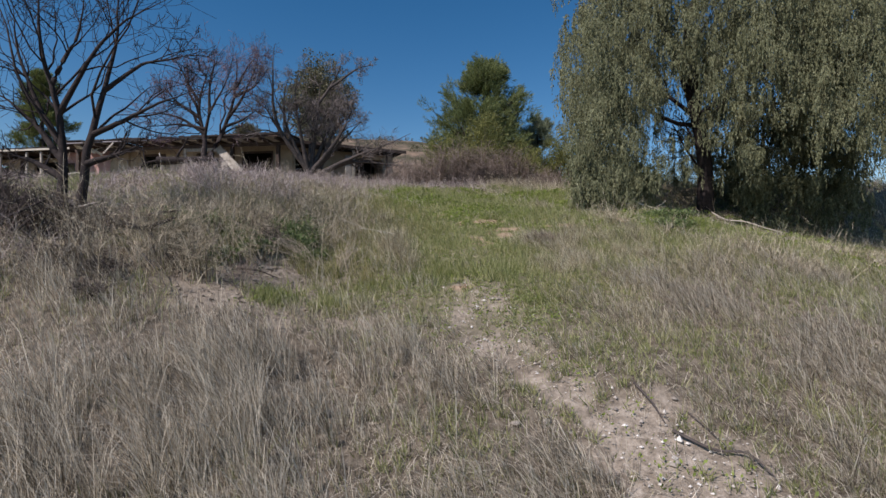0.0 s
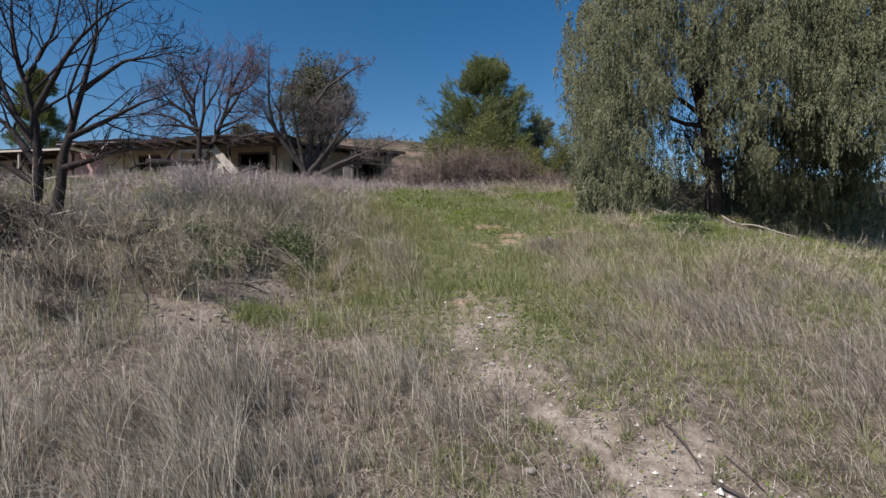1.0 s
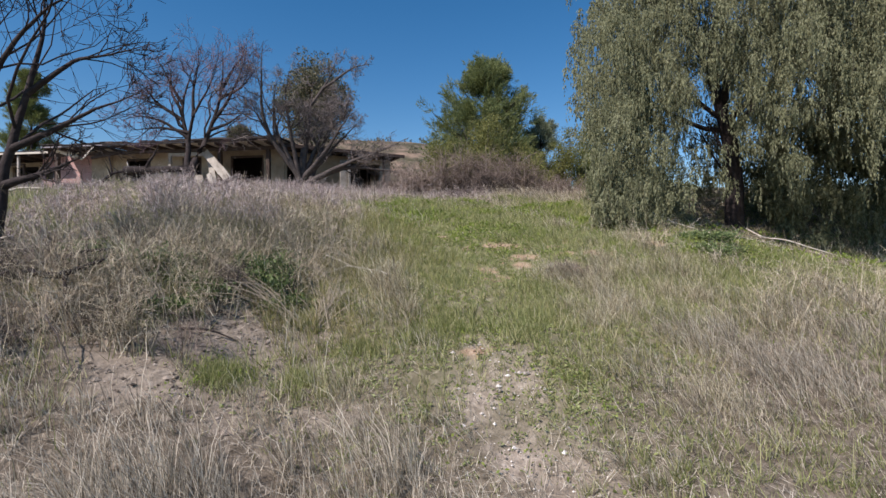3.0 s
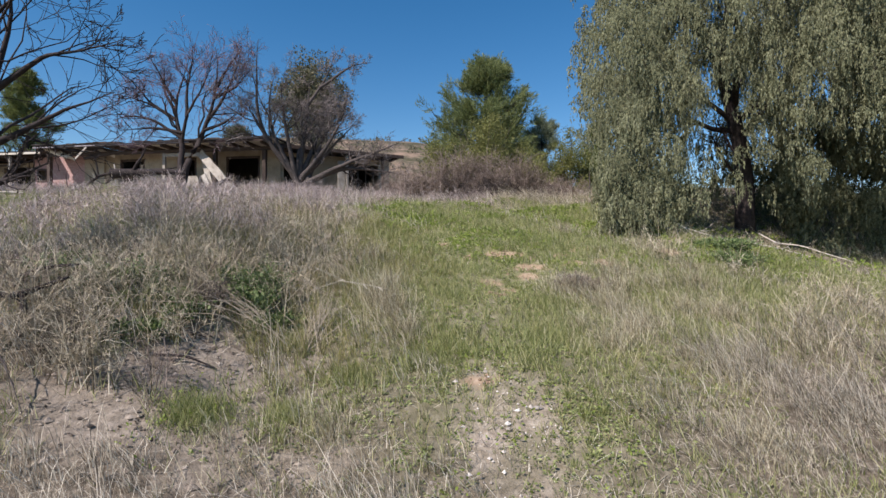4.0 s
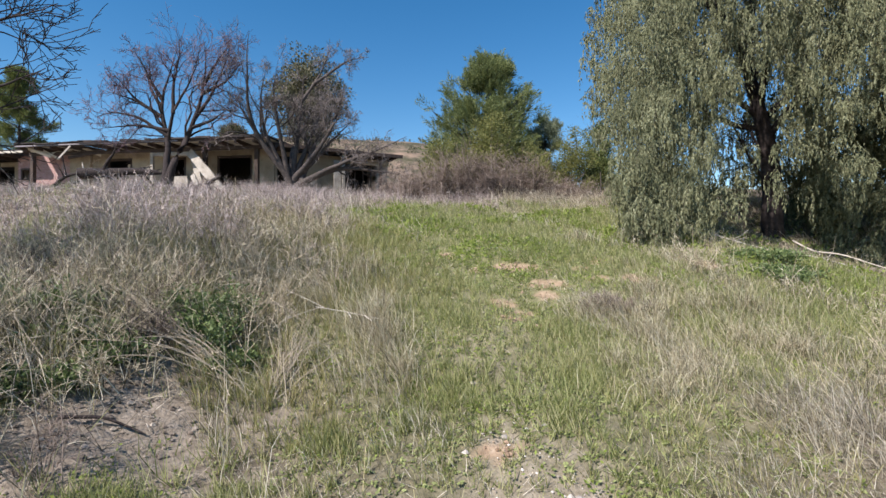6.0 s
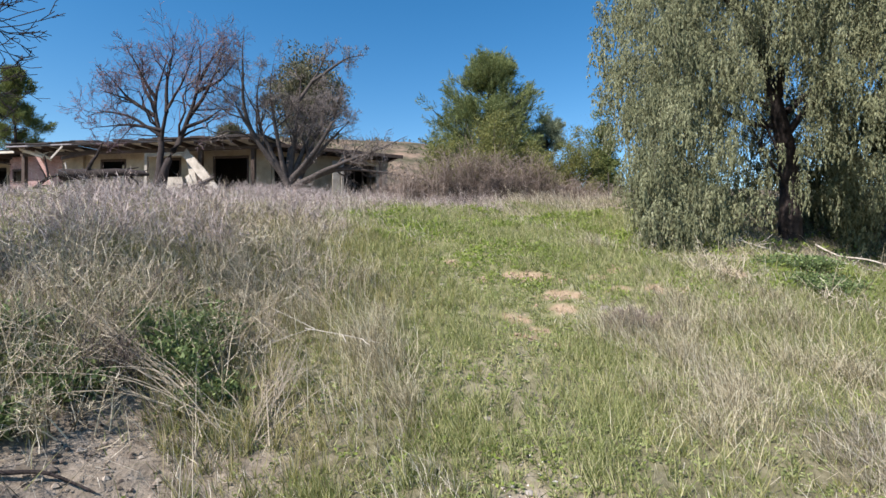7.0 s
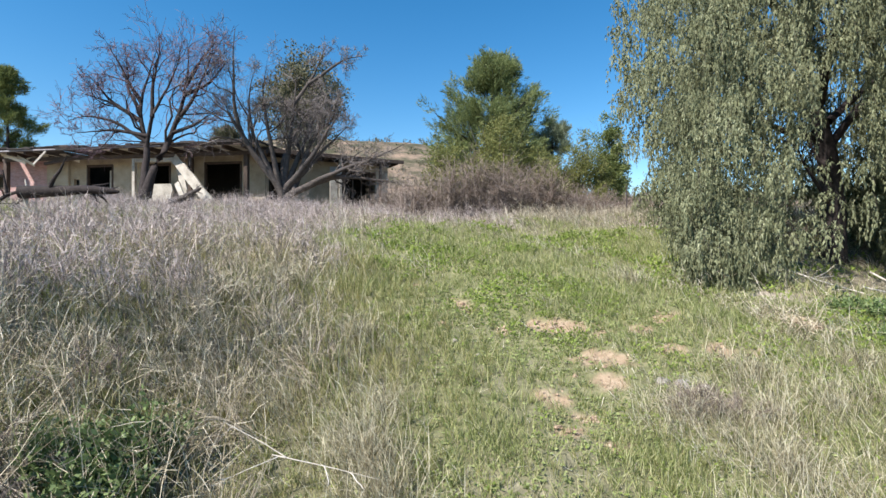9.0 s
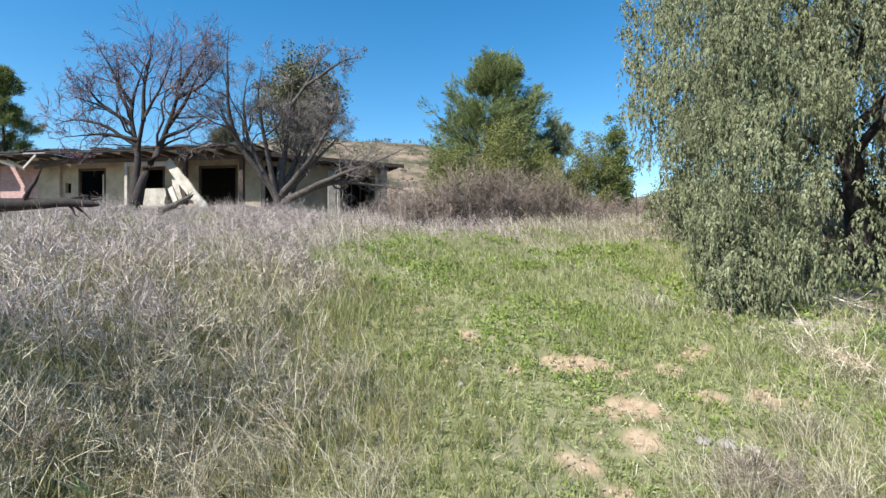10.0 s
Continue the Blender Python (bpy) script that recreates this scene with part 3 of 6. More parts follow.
    v, f = needles(root, unit(np.c_[lean, np.ones(len(x))]), tall, RNG.uniform(0.007, 0.012, len(x)) * np.clip(np.hypot(x, y - 4) / 9, 0.9, 1.4))
    tagged(new("green_grass", mesh_from("green_grass", v, tris=f, mat=FRESH)), "short fresh green grass along the path", "grass", kind="stuff")
    # rank olive grass under the bank
    x, y = scattered(190000, 7, 19, 0.4)
    x, y = clumped(x, y, RNG.beta(1.2, 1.2, len(x)) * 0.85)
    strip = smooth(left_edge(y) - 4.0, left_edge(y) - 1.5, x) * (1 - smooth(left_edge(y) + 0.9, left_edge(y) + 2.2, x)) * (0.3 * smooth(7.5, 9.0, y) + 0.7 * smooth(9.5, 11, y)) * (1 - smooth(13, 18, y))
    x, y = kept(x, y, np.clip((2.3 * strip + 0.2 * meadow(x, y)) * (0.25 + patchy(x, y, 4.4, 1.4)) * (1 - blotches(BARE, x, y)), 0, 1))
    tall = np.where(meadow(x, y) > 0.7, 0.17, 0.29) * RNG.lognormal(0, 0.35, len(x))
    blade_field("rank_grass", x, y, np.minimum(tall, 0.8), RNG.uniform(0.004, 0.007, len(x)), (-0.15, -0.1), 0.8, RANK, "rank olive-yellow grass at the foot of the bank", "grass")
    # low broad-leaved weeds
    x, y = scattered(56000, 3, 24, 0.4)
    thick = meadow(x, y) * smooth(0.38, 0.68, patchy(x, y, 8.0, 1.3)) * 0.75 * (0.12 + 0.88 * smooth(10, 13, y)) + 0.03 * path_amount(x, y) + 0.12 * (1 - smooth(0.2, 0.9, np.hypot(x + 2.5, y - 7.2)))
    x, y = kept(x, y, np.clip(thick * (1 - blotches(RED, x, y)), 0, 1))
    weed_mesh("low_weeds", x, y, 9, 0.045, 0.1, "low bright green broad-leaved weeds", "weeds")
    # a creeping carpet of small leaves over the path
    x, y = scattered(25000, 5.5, 15, 0.5, 0.5)
    x = x + 0.6
    thick = meadow(x, y) * (0.25 + 0.75 * smooth(0.35, 0.6, patchy(x, y, 5.5, 2.6))) * (1 - 0.9 * np.maximum(blotches(RED, x, y), blotches(PALE, x, y))) * (1 - 0.55 * smooth(2.0, 4.0, x)) * (1 - 0.7 * path_amount(x, y) * (1 - smooth(7.0, 9.0, y)))
    x, y = kept(x, y, np.clip(thick, 0, 1))
    weed_mesh("creeping_weeds", x, y, 6, 0.045, 0.022, "creeping carpet of small grey-green leaves over the path", "weeds", CREEP, 0.25)
    # dead brush on the bank and round the field
    x, y = scattered(46000, 5.5, 36, 0.2)
    bank = (1 - smooth(left_edge(y) - 0.6, left_edge(y) + 0.5, x)) * (0.75 * smooth(7.0, 9.0, y - 0.2 * x) + 0.25 * smooth(10, 13.5, y - 0.25 * (x + 2)))
    back = smooth(20.5, 23.5, y) * (0.35 + 0.5 * patchy(x, y, 7.0, 0.7))
    edge = 0.45 * smooth(0.6, 0.85, patchy(x, y, 9.0, 0.9)) * smooth(3, 4.5, x) * smooth(7, 9, y)
    thick = np.maximum(np.maximum(bank * (0.3 + 0.35 * smooth(7.5, 8.5, y) * (1 - smooth(10.5, 12, y)) + 0.4 * patchy(x, y, 2.5, 1.4) + 0.5 * smooth(0.38, 0.62, patchy(x, y, 6.1, 2.4))), back), edge) * (1 - 0.97 * blotches(BARE, x, y)) * (1 - smooth(27, 28.5, y) * (x < -5)) * (1 - 0.8 * blotches([(-7.2, 8.3, 2.0, 1.2), (-2.75, 9.0, 0.5, 0.5)], x, y))
    x, y = kept(x, y, np.clip(thick, 0, 1))
    tall = RNG.uniform(0.35, 0.75, len(x)) * (1 + 0.3 * (1 - smooth(12, 14, y))) * (1 - 0.08 * smooth(13, 18, y)) * (0.55 + 0.45 * patchy(x, y, 1.7, 0.8) + 0.4 * smooth(0.4, 0.65, patchy(x, y, 6.1, 2.4))) * np.where(x > 2, 0.75, 1)
    fine = (y < 15.0) & (x > left_edge(y) - 7.5) & (x < 2) & (RNG.random(len(x)) < 0.72)
    tall = tall * (1 - 0.64 * (1 - smooth(-0.8, 0.8, x + 4.4 + 0.5 * (y - 9))) * smooth(8.0, 9.5, y) * (1 - smooth(17.5, 19.0, y)))
    thick_x, thick_y, thick_tall = x[fine][::2], y[fine][::2], tall[fine][::2]
    x, y, tall = x[~fine], y[~fine], tall[~fine]
    near = (y < 12.0 + 0.8 * np.sin(1.3 * x)) & (x > left_edge(y) - 2.6 + 0.8 * np.sin(2.1 * y)) | (x > 2)
    brush_mesh("dead_brush", x[~near], y[~near], tall[~near], 12, "dry purple-grey dead weed brush covering the bank", "dead brush", FAR_BRUSH)
    brush_mesh("straw_brush", x[near], y[near], tall[near] * 1.2, 12, "tan branching dead weeds at the edge of the bank", "dead brush", TAN)
    edge_side = thick_x + 0.5 * np.sin(1.9 * thick_y) > left_edge(thick_y) - 2.0 - 0.9 * (1 - smooth(11.5, 13.0, thick_y)) - 0.5 * np.clip(11.5 - thick_y, 0, 3)
    thicket("twiggy_brush", thick_x[~edge_side], thick_y[~edge_side], thick_tall[~edge_side] * 1.15, BRUSH, "purple-grey dead weeds with forked curving twigs on the bank", "dead brush")
    thicket("tan_brush", thick_x[edge_side], thick_y[edge_side], thick_tall[edge_side] * 1.15, TAN, "tan dead weeds with forked curving twigs at the bank's edge", "dead brush")


def strips(curves, width):
    """Thin tapering strips along curves (n, k, 3), each with its own facing."""
    n, k, _ = curves.shape
    along = unit(curves[:, -1] - curves[:, 0])
    side = unit(np.cross(along, RNG.normal(0, 1, (n, 3))))
    w = np.asarray(width).reshape(-1, 1) * np.linspace(0.5, 0.2, k)
    off = side[:, None] * w[..., None]
    v = np.stack([curves - off, curves + off], 2).reshape(-1, 3)
    i, j = np.meshgrid(np.arange(n), np.arange(k - 1), indexing="ij")
    b = ((i * k + j) * 2).reshape(-1, 1)
    return v, b + [0, 1, 3, 2]


def thicket(name, x, y, tall, mat, label, category):
    """Dead weeds of a few curving stems, forked twice into bent twigs."""
    n, stems, k = len(x), 4, 5
    root = np.stack([x, y, ground_z(x, y) - 0.02], 1)
    a, s = RNG.uniform(0, 2 * np.pi, (n, stems)), RNG.uniform(0.1, 0.85, (n, stems))
    way = unit(np.stack([np.cos(a) * s - 0.12, np.sin(a) * s - 0.08, np.ones_like(a)], -1)).reshape(-1, 3)
    size = (tall[:, None] * RNG.uniform(0.6, 1.1, (n, stems))).reshape(-1, 1)
    pts = [np.repeat(root, stems, 0)]
    for _ in range(k - 1):
        way = unit(way + RNG.normal(0, 0.13, way.shape) - np.array([0, 0, 0.05]))
        pts.append(pts[-1] + way * size / (k - 1))
    stem = np.stack(pts, 1)
    one = np.ones(stem.shape[:2])
    twig, _ = offshoots(stem, one, 4, 0.42, 0.75, 0.1, 4, start=0.3, wild=0.22)
    tip, _ = offshoots(twig, np.ones(twig.shape[:2]), 2, 0.5, 0.8, 0.0, 3, start=0.3, wild=0.25)
    far = lambda c: np.clip(np.hypot(c[:, 0, 0], c[:, 0, 1] - 4) / 8, 0.8, 1.5)
    v, q = joined([strips(stem, 0.0075 * far(stem)), strips(twig, 0.0058 * far(twig)), strips(tip, 0.0045 * far(tip))])
    return tagged(new(name, mesh_from(name, v, q, mat=mat)), label, category, kind="stuff")


def straw_litter(x, y):
    n = len(x)
    a = RNG.uniform(0, 2 * np.pi, n)
    length = RNG.uniform(0.04, 0.22, n)
    way = np.stack([np.cos(a), np.sin(a)], 1) * length[:, None]
    p, e = np.stack([x, y], 1), np.stack([x, y], 1) + way
    w = 0.0035 * np.clip(np.hypot(x, y - 4) / 8, 0.8, 2.5)
    side = np.stack([-np.sin(a), np.cos(a)], 1) * w[:, None]
    z0, z1 = ground_z(x, y) + RNG.uniform(0.01, 0.04, n), ground_z(e[:, 0], e[:, 1]) + RNG.uniform(0.01, 0.07, n)
    v = np.stack([np.c_[p - side, z0], np.c_[p + side, z0], np.c_[e + side * 0.3, z1], np.c_[e - side * 0.3, z1]], 1).reshape(-1, 3)
    tagged(new("straw_litter", mesh_from("straw_litter", v, np.arange(n)[:, None] * 4 + [0, 1, 2, 3], mat=DRY)), "flattened pale straw lying on the soil", "straw", kind="stuff")


def weed_mesh(name, x, y, count, size, tall, label, category, mat=None, flat=1.0):
    n = len(x)
    root = np.repeat(np.stack([x, y, ground_z(x, y)], 1), count, 0)
    a = RNG.uniform(0, 2 * np.pi, n * count)
    out = np.stack([np.cos(a), np.sin(a), RNG.uniform(0.25, 1.2, n * count)], 1)
    far = np.clip(np.repeat(np.hypot(x, y - 4), count) / 9, 0.8, 2)
    base = root + out * (RNG.uniform(0.05, 1.0, n * count) * tall)[:, None]
    length = RNG.uniform(0.6, 1.4, n * count) * size * far
    way = unit((out + RNG.normal(0, 0.5, out.shape)) * np.array([1, 1, flat]))
    v, q = leaves(base, way, length, length * 0.55)
    return tagged(new(name, mesh_from(name, v, q, mat=mat or WEED)), label, category, kind="stuff")


def brush_mesh(name, x, y, tall, count, label, category, mat=None, spread=0.45, parent=None):
    """Dead branching weeds: a few stems from one root, each with side twigs."""
    n = len(x)
    root = np.stack([x, y, ground_z(x, y) - 0.02], 1)
    stems = 4
    a = RNG.uniform(0, 2 * np.pi, (n, stems))
    s = RNG.uniform(0.1, spread * 2.9, (n, stems))
    way = unit(np.stack([np.cos(a) * s - 0.12, np.sin(a) * s - 0.05, np.ones_like(a)], -1))
    end = root[:, None] + way * (tall[:, None] * RNG.uniform(0.6, 1.1, (n, stems)))[..., None]
    end[..., 2] -= 0.06 * tall[:, None]
    u = RNG.uniform(0.25, 1.0, (n, stems, count // 3))[..., None]
    start = root[:, None, None] * (1 - u) + end[:, :, None] * u
    go = unit(way[:, :, None] + RNG.normal(0, 1.15, start.shape))
    stop = start + go * (tall[:, None, None] * RNG.uniform(0.15, 0.45, u.shape[:3]))[..., None]
    a0, b0 = np.repeat(root[:, None], stems, 1).reshape(-1, 3), end.reshape(-1, 3)
    far = np.clip(np.hypot(a0[:, 0], a0[:, 1] - 4) / 9, 0.75, 1.35)
    side = unit(np.cross(b0 - a0, RNG.normal(0, 1, a0.shape))) * (0.0042 * far * (1 - 0.3 * smooth(12, 16, a0[:, 1])))[:, None]
    mid = (a0 + b0) / 2 + RNG.normal(0, 0.025, a0.shape)
    v = np.stack([a0 - side, a0 + side, mid - side * 0.8, mid + side * 0.8, b0], 1).reshape(-1, 3)
    b = np.arange(len(a0))[:, None] * 5
    c0, way = start.reshape(-1, 3), (stop - start).reshape(-1, 3)
    size = np.linalg.norm(way, axis=1)
    v2, t2 = needles(c0, unit(way), size, 0.0055 * np.clip(np.hypot(c0[:, 0], c0[:, 1] - 4) / 9, 0.75, 1.35))
    me = mesh_from(name, np.concatenate([v, v2]), b + [0, 1, 3, 2], np.concatenate([b + [2, 3, 4], t2 + len(v)]), mat or BRUSH)
    if parent is not None:
        return put(name, me, parent)
    return tagged(new(name, me), label, category, kind="stuff")


sow()


# ---- trees ----
def limb_curves(base, limbs, depth, k, rough=0.05):
    """Curves from limbs given as (sideways, height) steps; each springs from the ground or from the nearest earlier limb, and leans to or from the viewer's side."""
    out = []
    for limb in limbs:
        swing = RNG.uniform(-depth, depth)
        (sx, sz), root = limb[0], None
        if out and sz > 0.45:
            known = np.concatenate(out)
            root = known[np.argmin(np.hypot(known[:, 0] - sx, known[:, 2] - sz))]
        y0 = root[1] if root is not None else 0.05 * swing
        pts = [(dx, y0 + swing * max(dz - sz, 0.25 * abs(dx - sx)) * 0.4, dz) for dx, dz in limb]
        if root is not None:
            pts[0] = tuple(root)
        out.append(bent(pts, k, rough) + np.array(base))
    return np.stack(out)


def bare_tree(name, base, limbs, thick, levels, label, bark, twig, depth=0.9, lift=0.5, twig_lift=0.3, finest=0.003, wild=0.2):
    """A leafless tree: trunk and limbs, then branches and fine twigs."""
    x, y = base
    z = float(ground_z(x, y)) - 0.08
    tree = thing(name, x, y, z, label, "tree")
    curves = limb_curves((0, 0, 0), limbs, depth, 18, 0.09)
    radii = np.stack([thick * (1.0 - 0.66 * min(lim[0][1] / 3, 0.8)) * np.linspace(1, 0.0, 18) ** 1.1 + thick * 0.05 for lim in limbs])
    radii[curves[:, 0, 2] < 0.45, :3] *= np.array([1.45, 1.2, 1.05])
    for c, r in zip(curves, radii):
        v, q = tubes(c[None], r[None], 8)
        put("limb" if c[0][2] > 0.45 else "trunk", mesh_from("limb", v, q, mat=bark, smooth_faces=True), tree)
    pieces = []
    cur, rad = curves, radii
    for k, (count, length, spread, sides) in enumerate(levels):
        cur, rad = offshoots(cur, rad, count, length, spread, lift if k < 2 else twig_lift, (8, 5, 3)[k], start=0.3 if k == 0 else 0.15, wild=wild)
        rad = np.maximum(rad, finest)
        if k == 0:
            for c, r in zip(cur, rad):
                v, q = tubes(c[None], r[None], sides)
                put("branch", mesh_from("branch", v, q, mat=bark, smooth_faces=True), tree)
        else:
            pieces.append(tubes(cur, rad, sides))
    v, q = joined(pieces)
    put("twig_tangle", mesh_from("twig_tangle", v, q, mat=twig), tree, "fine bare twigs")
    return tree


RNG = np.random.default_rng(7)
LEFT_LIMBS = [
    [(0, 0), (0.03, 1.4), (0.05, 2.05), (-0.1, 2.75), (-0.35, 3.4), (-0.45, 4.4), (-0.5, 5.2)],
    [(0.32, 0), (0.4, 0.9), (0.48, 1.65), (0.75, 2.75), (0.9, 3.6), (0.95, 5.0)],
    [(0.47, 1.75), (1.08, 2.05), (1.76, 2.4), (2.5, 2.65)],
    [(0.05, 2.05), (0.66, 3.3), (1.2, 3.85), (2.1, 4.3)],
    [(0.02, 1.15), (-0.45, 1.9), (-1.0, 2.45), (-1.5, 2.7)],
    [(0.03, 1.65), (-0.55, 2.35), (-1.0, 3.3), (-1.2, 4.4)],
    [(0.4, 1.1), (0.95, 1.35), (1.65, 1.65)],
    [(-0.1, 2.75), (0.3, 3.6), (0.4, 4.6)],
    [(0.75, 2.7), (1.4, 3.2), (2.0, 3.3), (2.6, 3.5)],
    [(0.02, 0.85), (-0.5, 1.25), (-1.1, 1.45)],
]
bare_tree("bare_tree", (-7.28, 9.35), LEFT_LIMBS, 0.095, [(9, 0.6, 0.7, 6), (5, 0.5, 0.75, 4), (3, 0.45, 0.75, 3)], "dark leafless tree with two slender trunks", BARK, BARK, depth=0.4, finest=0.0045)
MID_LIMBS = [
    [(0, 0), (-0.02, 1.2), (-0.12, 2.6), (-0.7, 4.1), (-0.7, 5.6), (-0.4, 6.8), (-0.25, 7.6)],
    [(-0.1, 2.5), (0.2, 4.1), (0.75, 5.0), (1.4, 6.0), (1.8, 7.2)],
    [(0.12, 0.4), (0.5, 1.9), (1.1, 3.2), (1.5, 4.5), (1.75, 6.5), (1.5, 8.0)],
    [(1.3, 3.7), (2.2, 5.0), (3.0, 6.5), (3.3, 7.3)],
    [(-0.6, 4.0), (-2.0, 4.9), (-3.3, 5.3)],
    [(-0.2, 3.3), (-1.5, 3.5), (-3.2, 3.3)],
    [(1.1, 3.2), (2.0, 3.7), (2.9, 4.4)],
    [(-0.7, 5.0), (-1.4, 6.2), (-2.0, 7.4)],
    [(0.2, 4.1), (0.1, 5.5), (0.4, 7.0), (0.3, 8.0)],
    [(-0.7, 4.2), (-1.9, 4.9), (-2.9, 6.1)],
    [(-0.2, 3.0), (-1.6, 3.9), (-2.9, 4.1), (-3.7, 3.8)],
    [(-0.7, 4.6), (-1.4, 5.6), (-1.6, 7.0)],
    [(1.6, 5.0), (2.7, 5.7), (3.5, 6.7)],
    [(1.7, 5.6), (2.1, 6.9), (2.7, 8.0)],
]
RNG = np.random.default_rng(21)
MID_LIMBS = [[(a * 0.985, b * 0.985) for a, b in limb] for limb in MID_LIMBS]
bare_tree("bare_tree", (-13.6, 27.8), MID_LIMBS, 0.2, [(8, 0.55, 0.6, 6), (7, 0.6, 0.66, 4), (5, 0.55, 0.68, 3)], "tall leafless tree with spreading grey limbs before the house", BARK, TWIG, lift=0.4, twig_lift=0.0, finest=0.0065, wild=0.34)
RNG = np.random.default_rng(11)
OLD_LIMBS = [
    [(0, 0), (0.0, 0.7), (-1.0, 1.9), (-1.5, 2.8), (-1.7, 4.2), (-1.5, 5.6), (-1.3, 6.6)],
    [(0.05, 0.6), (0.1, 2.8), (0.25, 4.7), (0.3, 5.6)],
    [(0.1, 0.7), (1.2, 2.2), (2.0, 3.6), (2.3, 4.8)],
    [(0.02, 0.5), (1.4, 1.15), (3.0, 1.75), (5.1, 2.6)],
    [(0.6, 0.8), (2.0, 1.4), (3.0, 1.3), (4.3, 1.1), (5.2, 0.9)],
    [(0.25, 4.4), (1.1, 5.6), (1.5, 6.9)],
    [(0.9, 5.2), (2.3, 6.4), (3.2, 6.5)],
    [(-1.2, 2.3), (-2.2, 3.8), (-2.6, 4.7)],
    [(-0.1, 0.9), (-0.5, 2.6), (-0.6, 4.4), (-0.3, 5.4)],
    [(0.0, 0.6), (0.5, 2.4), (0.9, 4.0), (1.4, 5.0)],
    [(0.0, 0.7), (-0.25, 2.0), (0.3, 3.6), (0.9, 5.0)],
    [(0.05, 0.6), (1.0, 1.7), (1.8, 2.6), (2.6, 3.4)],
    [(-0.3, 1.1), (-1.1, 2.9), (-1.2, 4.2), (-0.9, 5.2)],
    [(0.1, 0.55), (0.9, 2.8), (1.3, 3.6), (2.2, 4.2)],
]
OLD_LIMBS = [[(a * 1.19, b * 1.19) for a, b in limb] for limb in OLD_LIMBS]
bare_tree("bare_tree", (-7.95, 30.0), OLD_LIMBS, 0.2, [(8, 0.4, 0.7, 6), (8, 0.5, 0.8, 4), (8, 0.6, 0.9, 3)], "gnarled half-dead tree with low spreading limbs", GREY_BARK, GREY_TWIG, lift=0.3, twig_lift=-0.1, finest=0.006, wild=0.34)


def leaf_clumps(centres, radius, count, length, width, droop=0.0):
    """Leaves scattered in clumps round centres."""
    n = len(centres)
    d = unit(RNG.normal(0, 1, (n, count, 3))) * (RNG.random((n, count, 1)) ** 0.5)
    base = (centres[:, None] + d * np.broadcast_to(np.asarray(radius).reshape(-1, 1, 1), (n, 1, 1))).reshape(-1, 3)
    way = unit(d.reshape(-1, 3) + RNG.normal(0, 0.6, (n * count, 3)) + np.array([0, 0, 0.3 - droop]))
    size = RNG.uniform(0.6, 1.3, n * count) * length
    return leaves(base, way, size, size * width)


def olive_tree(x, y, high, wide, label):
    z = float(ground_z(x, y)) - 0.1
    tree = thing("evergreen_tree", x, y, z, label, "tree")
    limbs = limb_curves((0, 0, 0), [[(0, 0), (0.1, high * 0.3), (-0.2, high * 0.8)], [(0, high * 0.25), (0.8, high * 0.5), (1.2, high * 0.75)], [(0, high * 0.25), (-0.8, high * 0.5), (-1.2, high * 0.7)]], 0.5, 10)
    for c in limbs:
        v, q = tubes(c[None], np.linspace(0.16, 0.04, 10)[None], 7)
        put("trunk" if c[0][2] < 0.2 else "limb", mesh_from("limb", v, q, mat=GREY_BARK, smooth_faces=True), tree)
    c = unit(RNG.normal(0, 1, (420, 3))) * (RNG.random((420, 1)) ** 0.4) * np.array([wide, wide, high * 0.34]) * RNG.uniform(0.75, 1.1, (420, 1)) + np.array([0, 0, high * 0.66])
    c = c[(c[:, 2] > high * 0.62) | (RNG.random(420) < 0.5)]
    v, q = leaf_clumps(c, 0.6, 80, 0.24, 0.42)
    put("crown", mesh_from("crown", v, q, mat=OLIVE), tree, "dull olive-green leaves")


olive_tree(-11.8, 46.5, 13.4, 3.6, "dull olive-green evergreen rising behind the house roof")


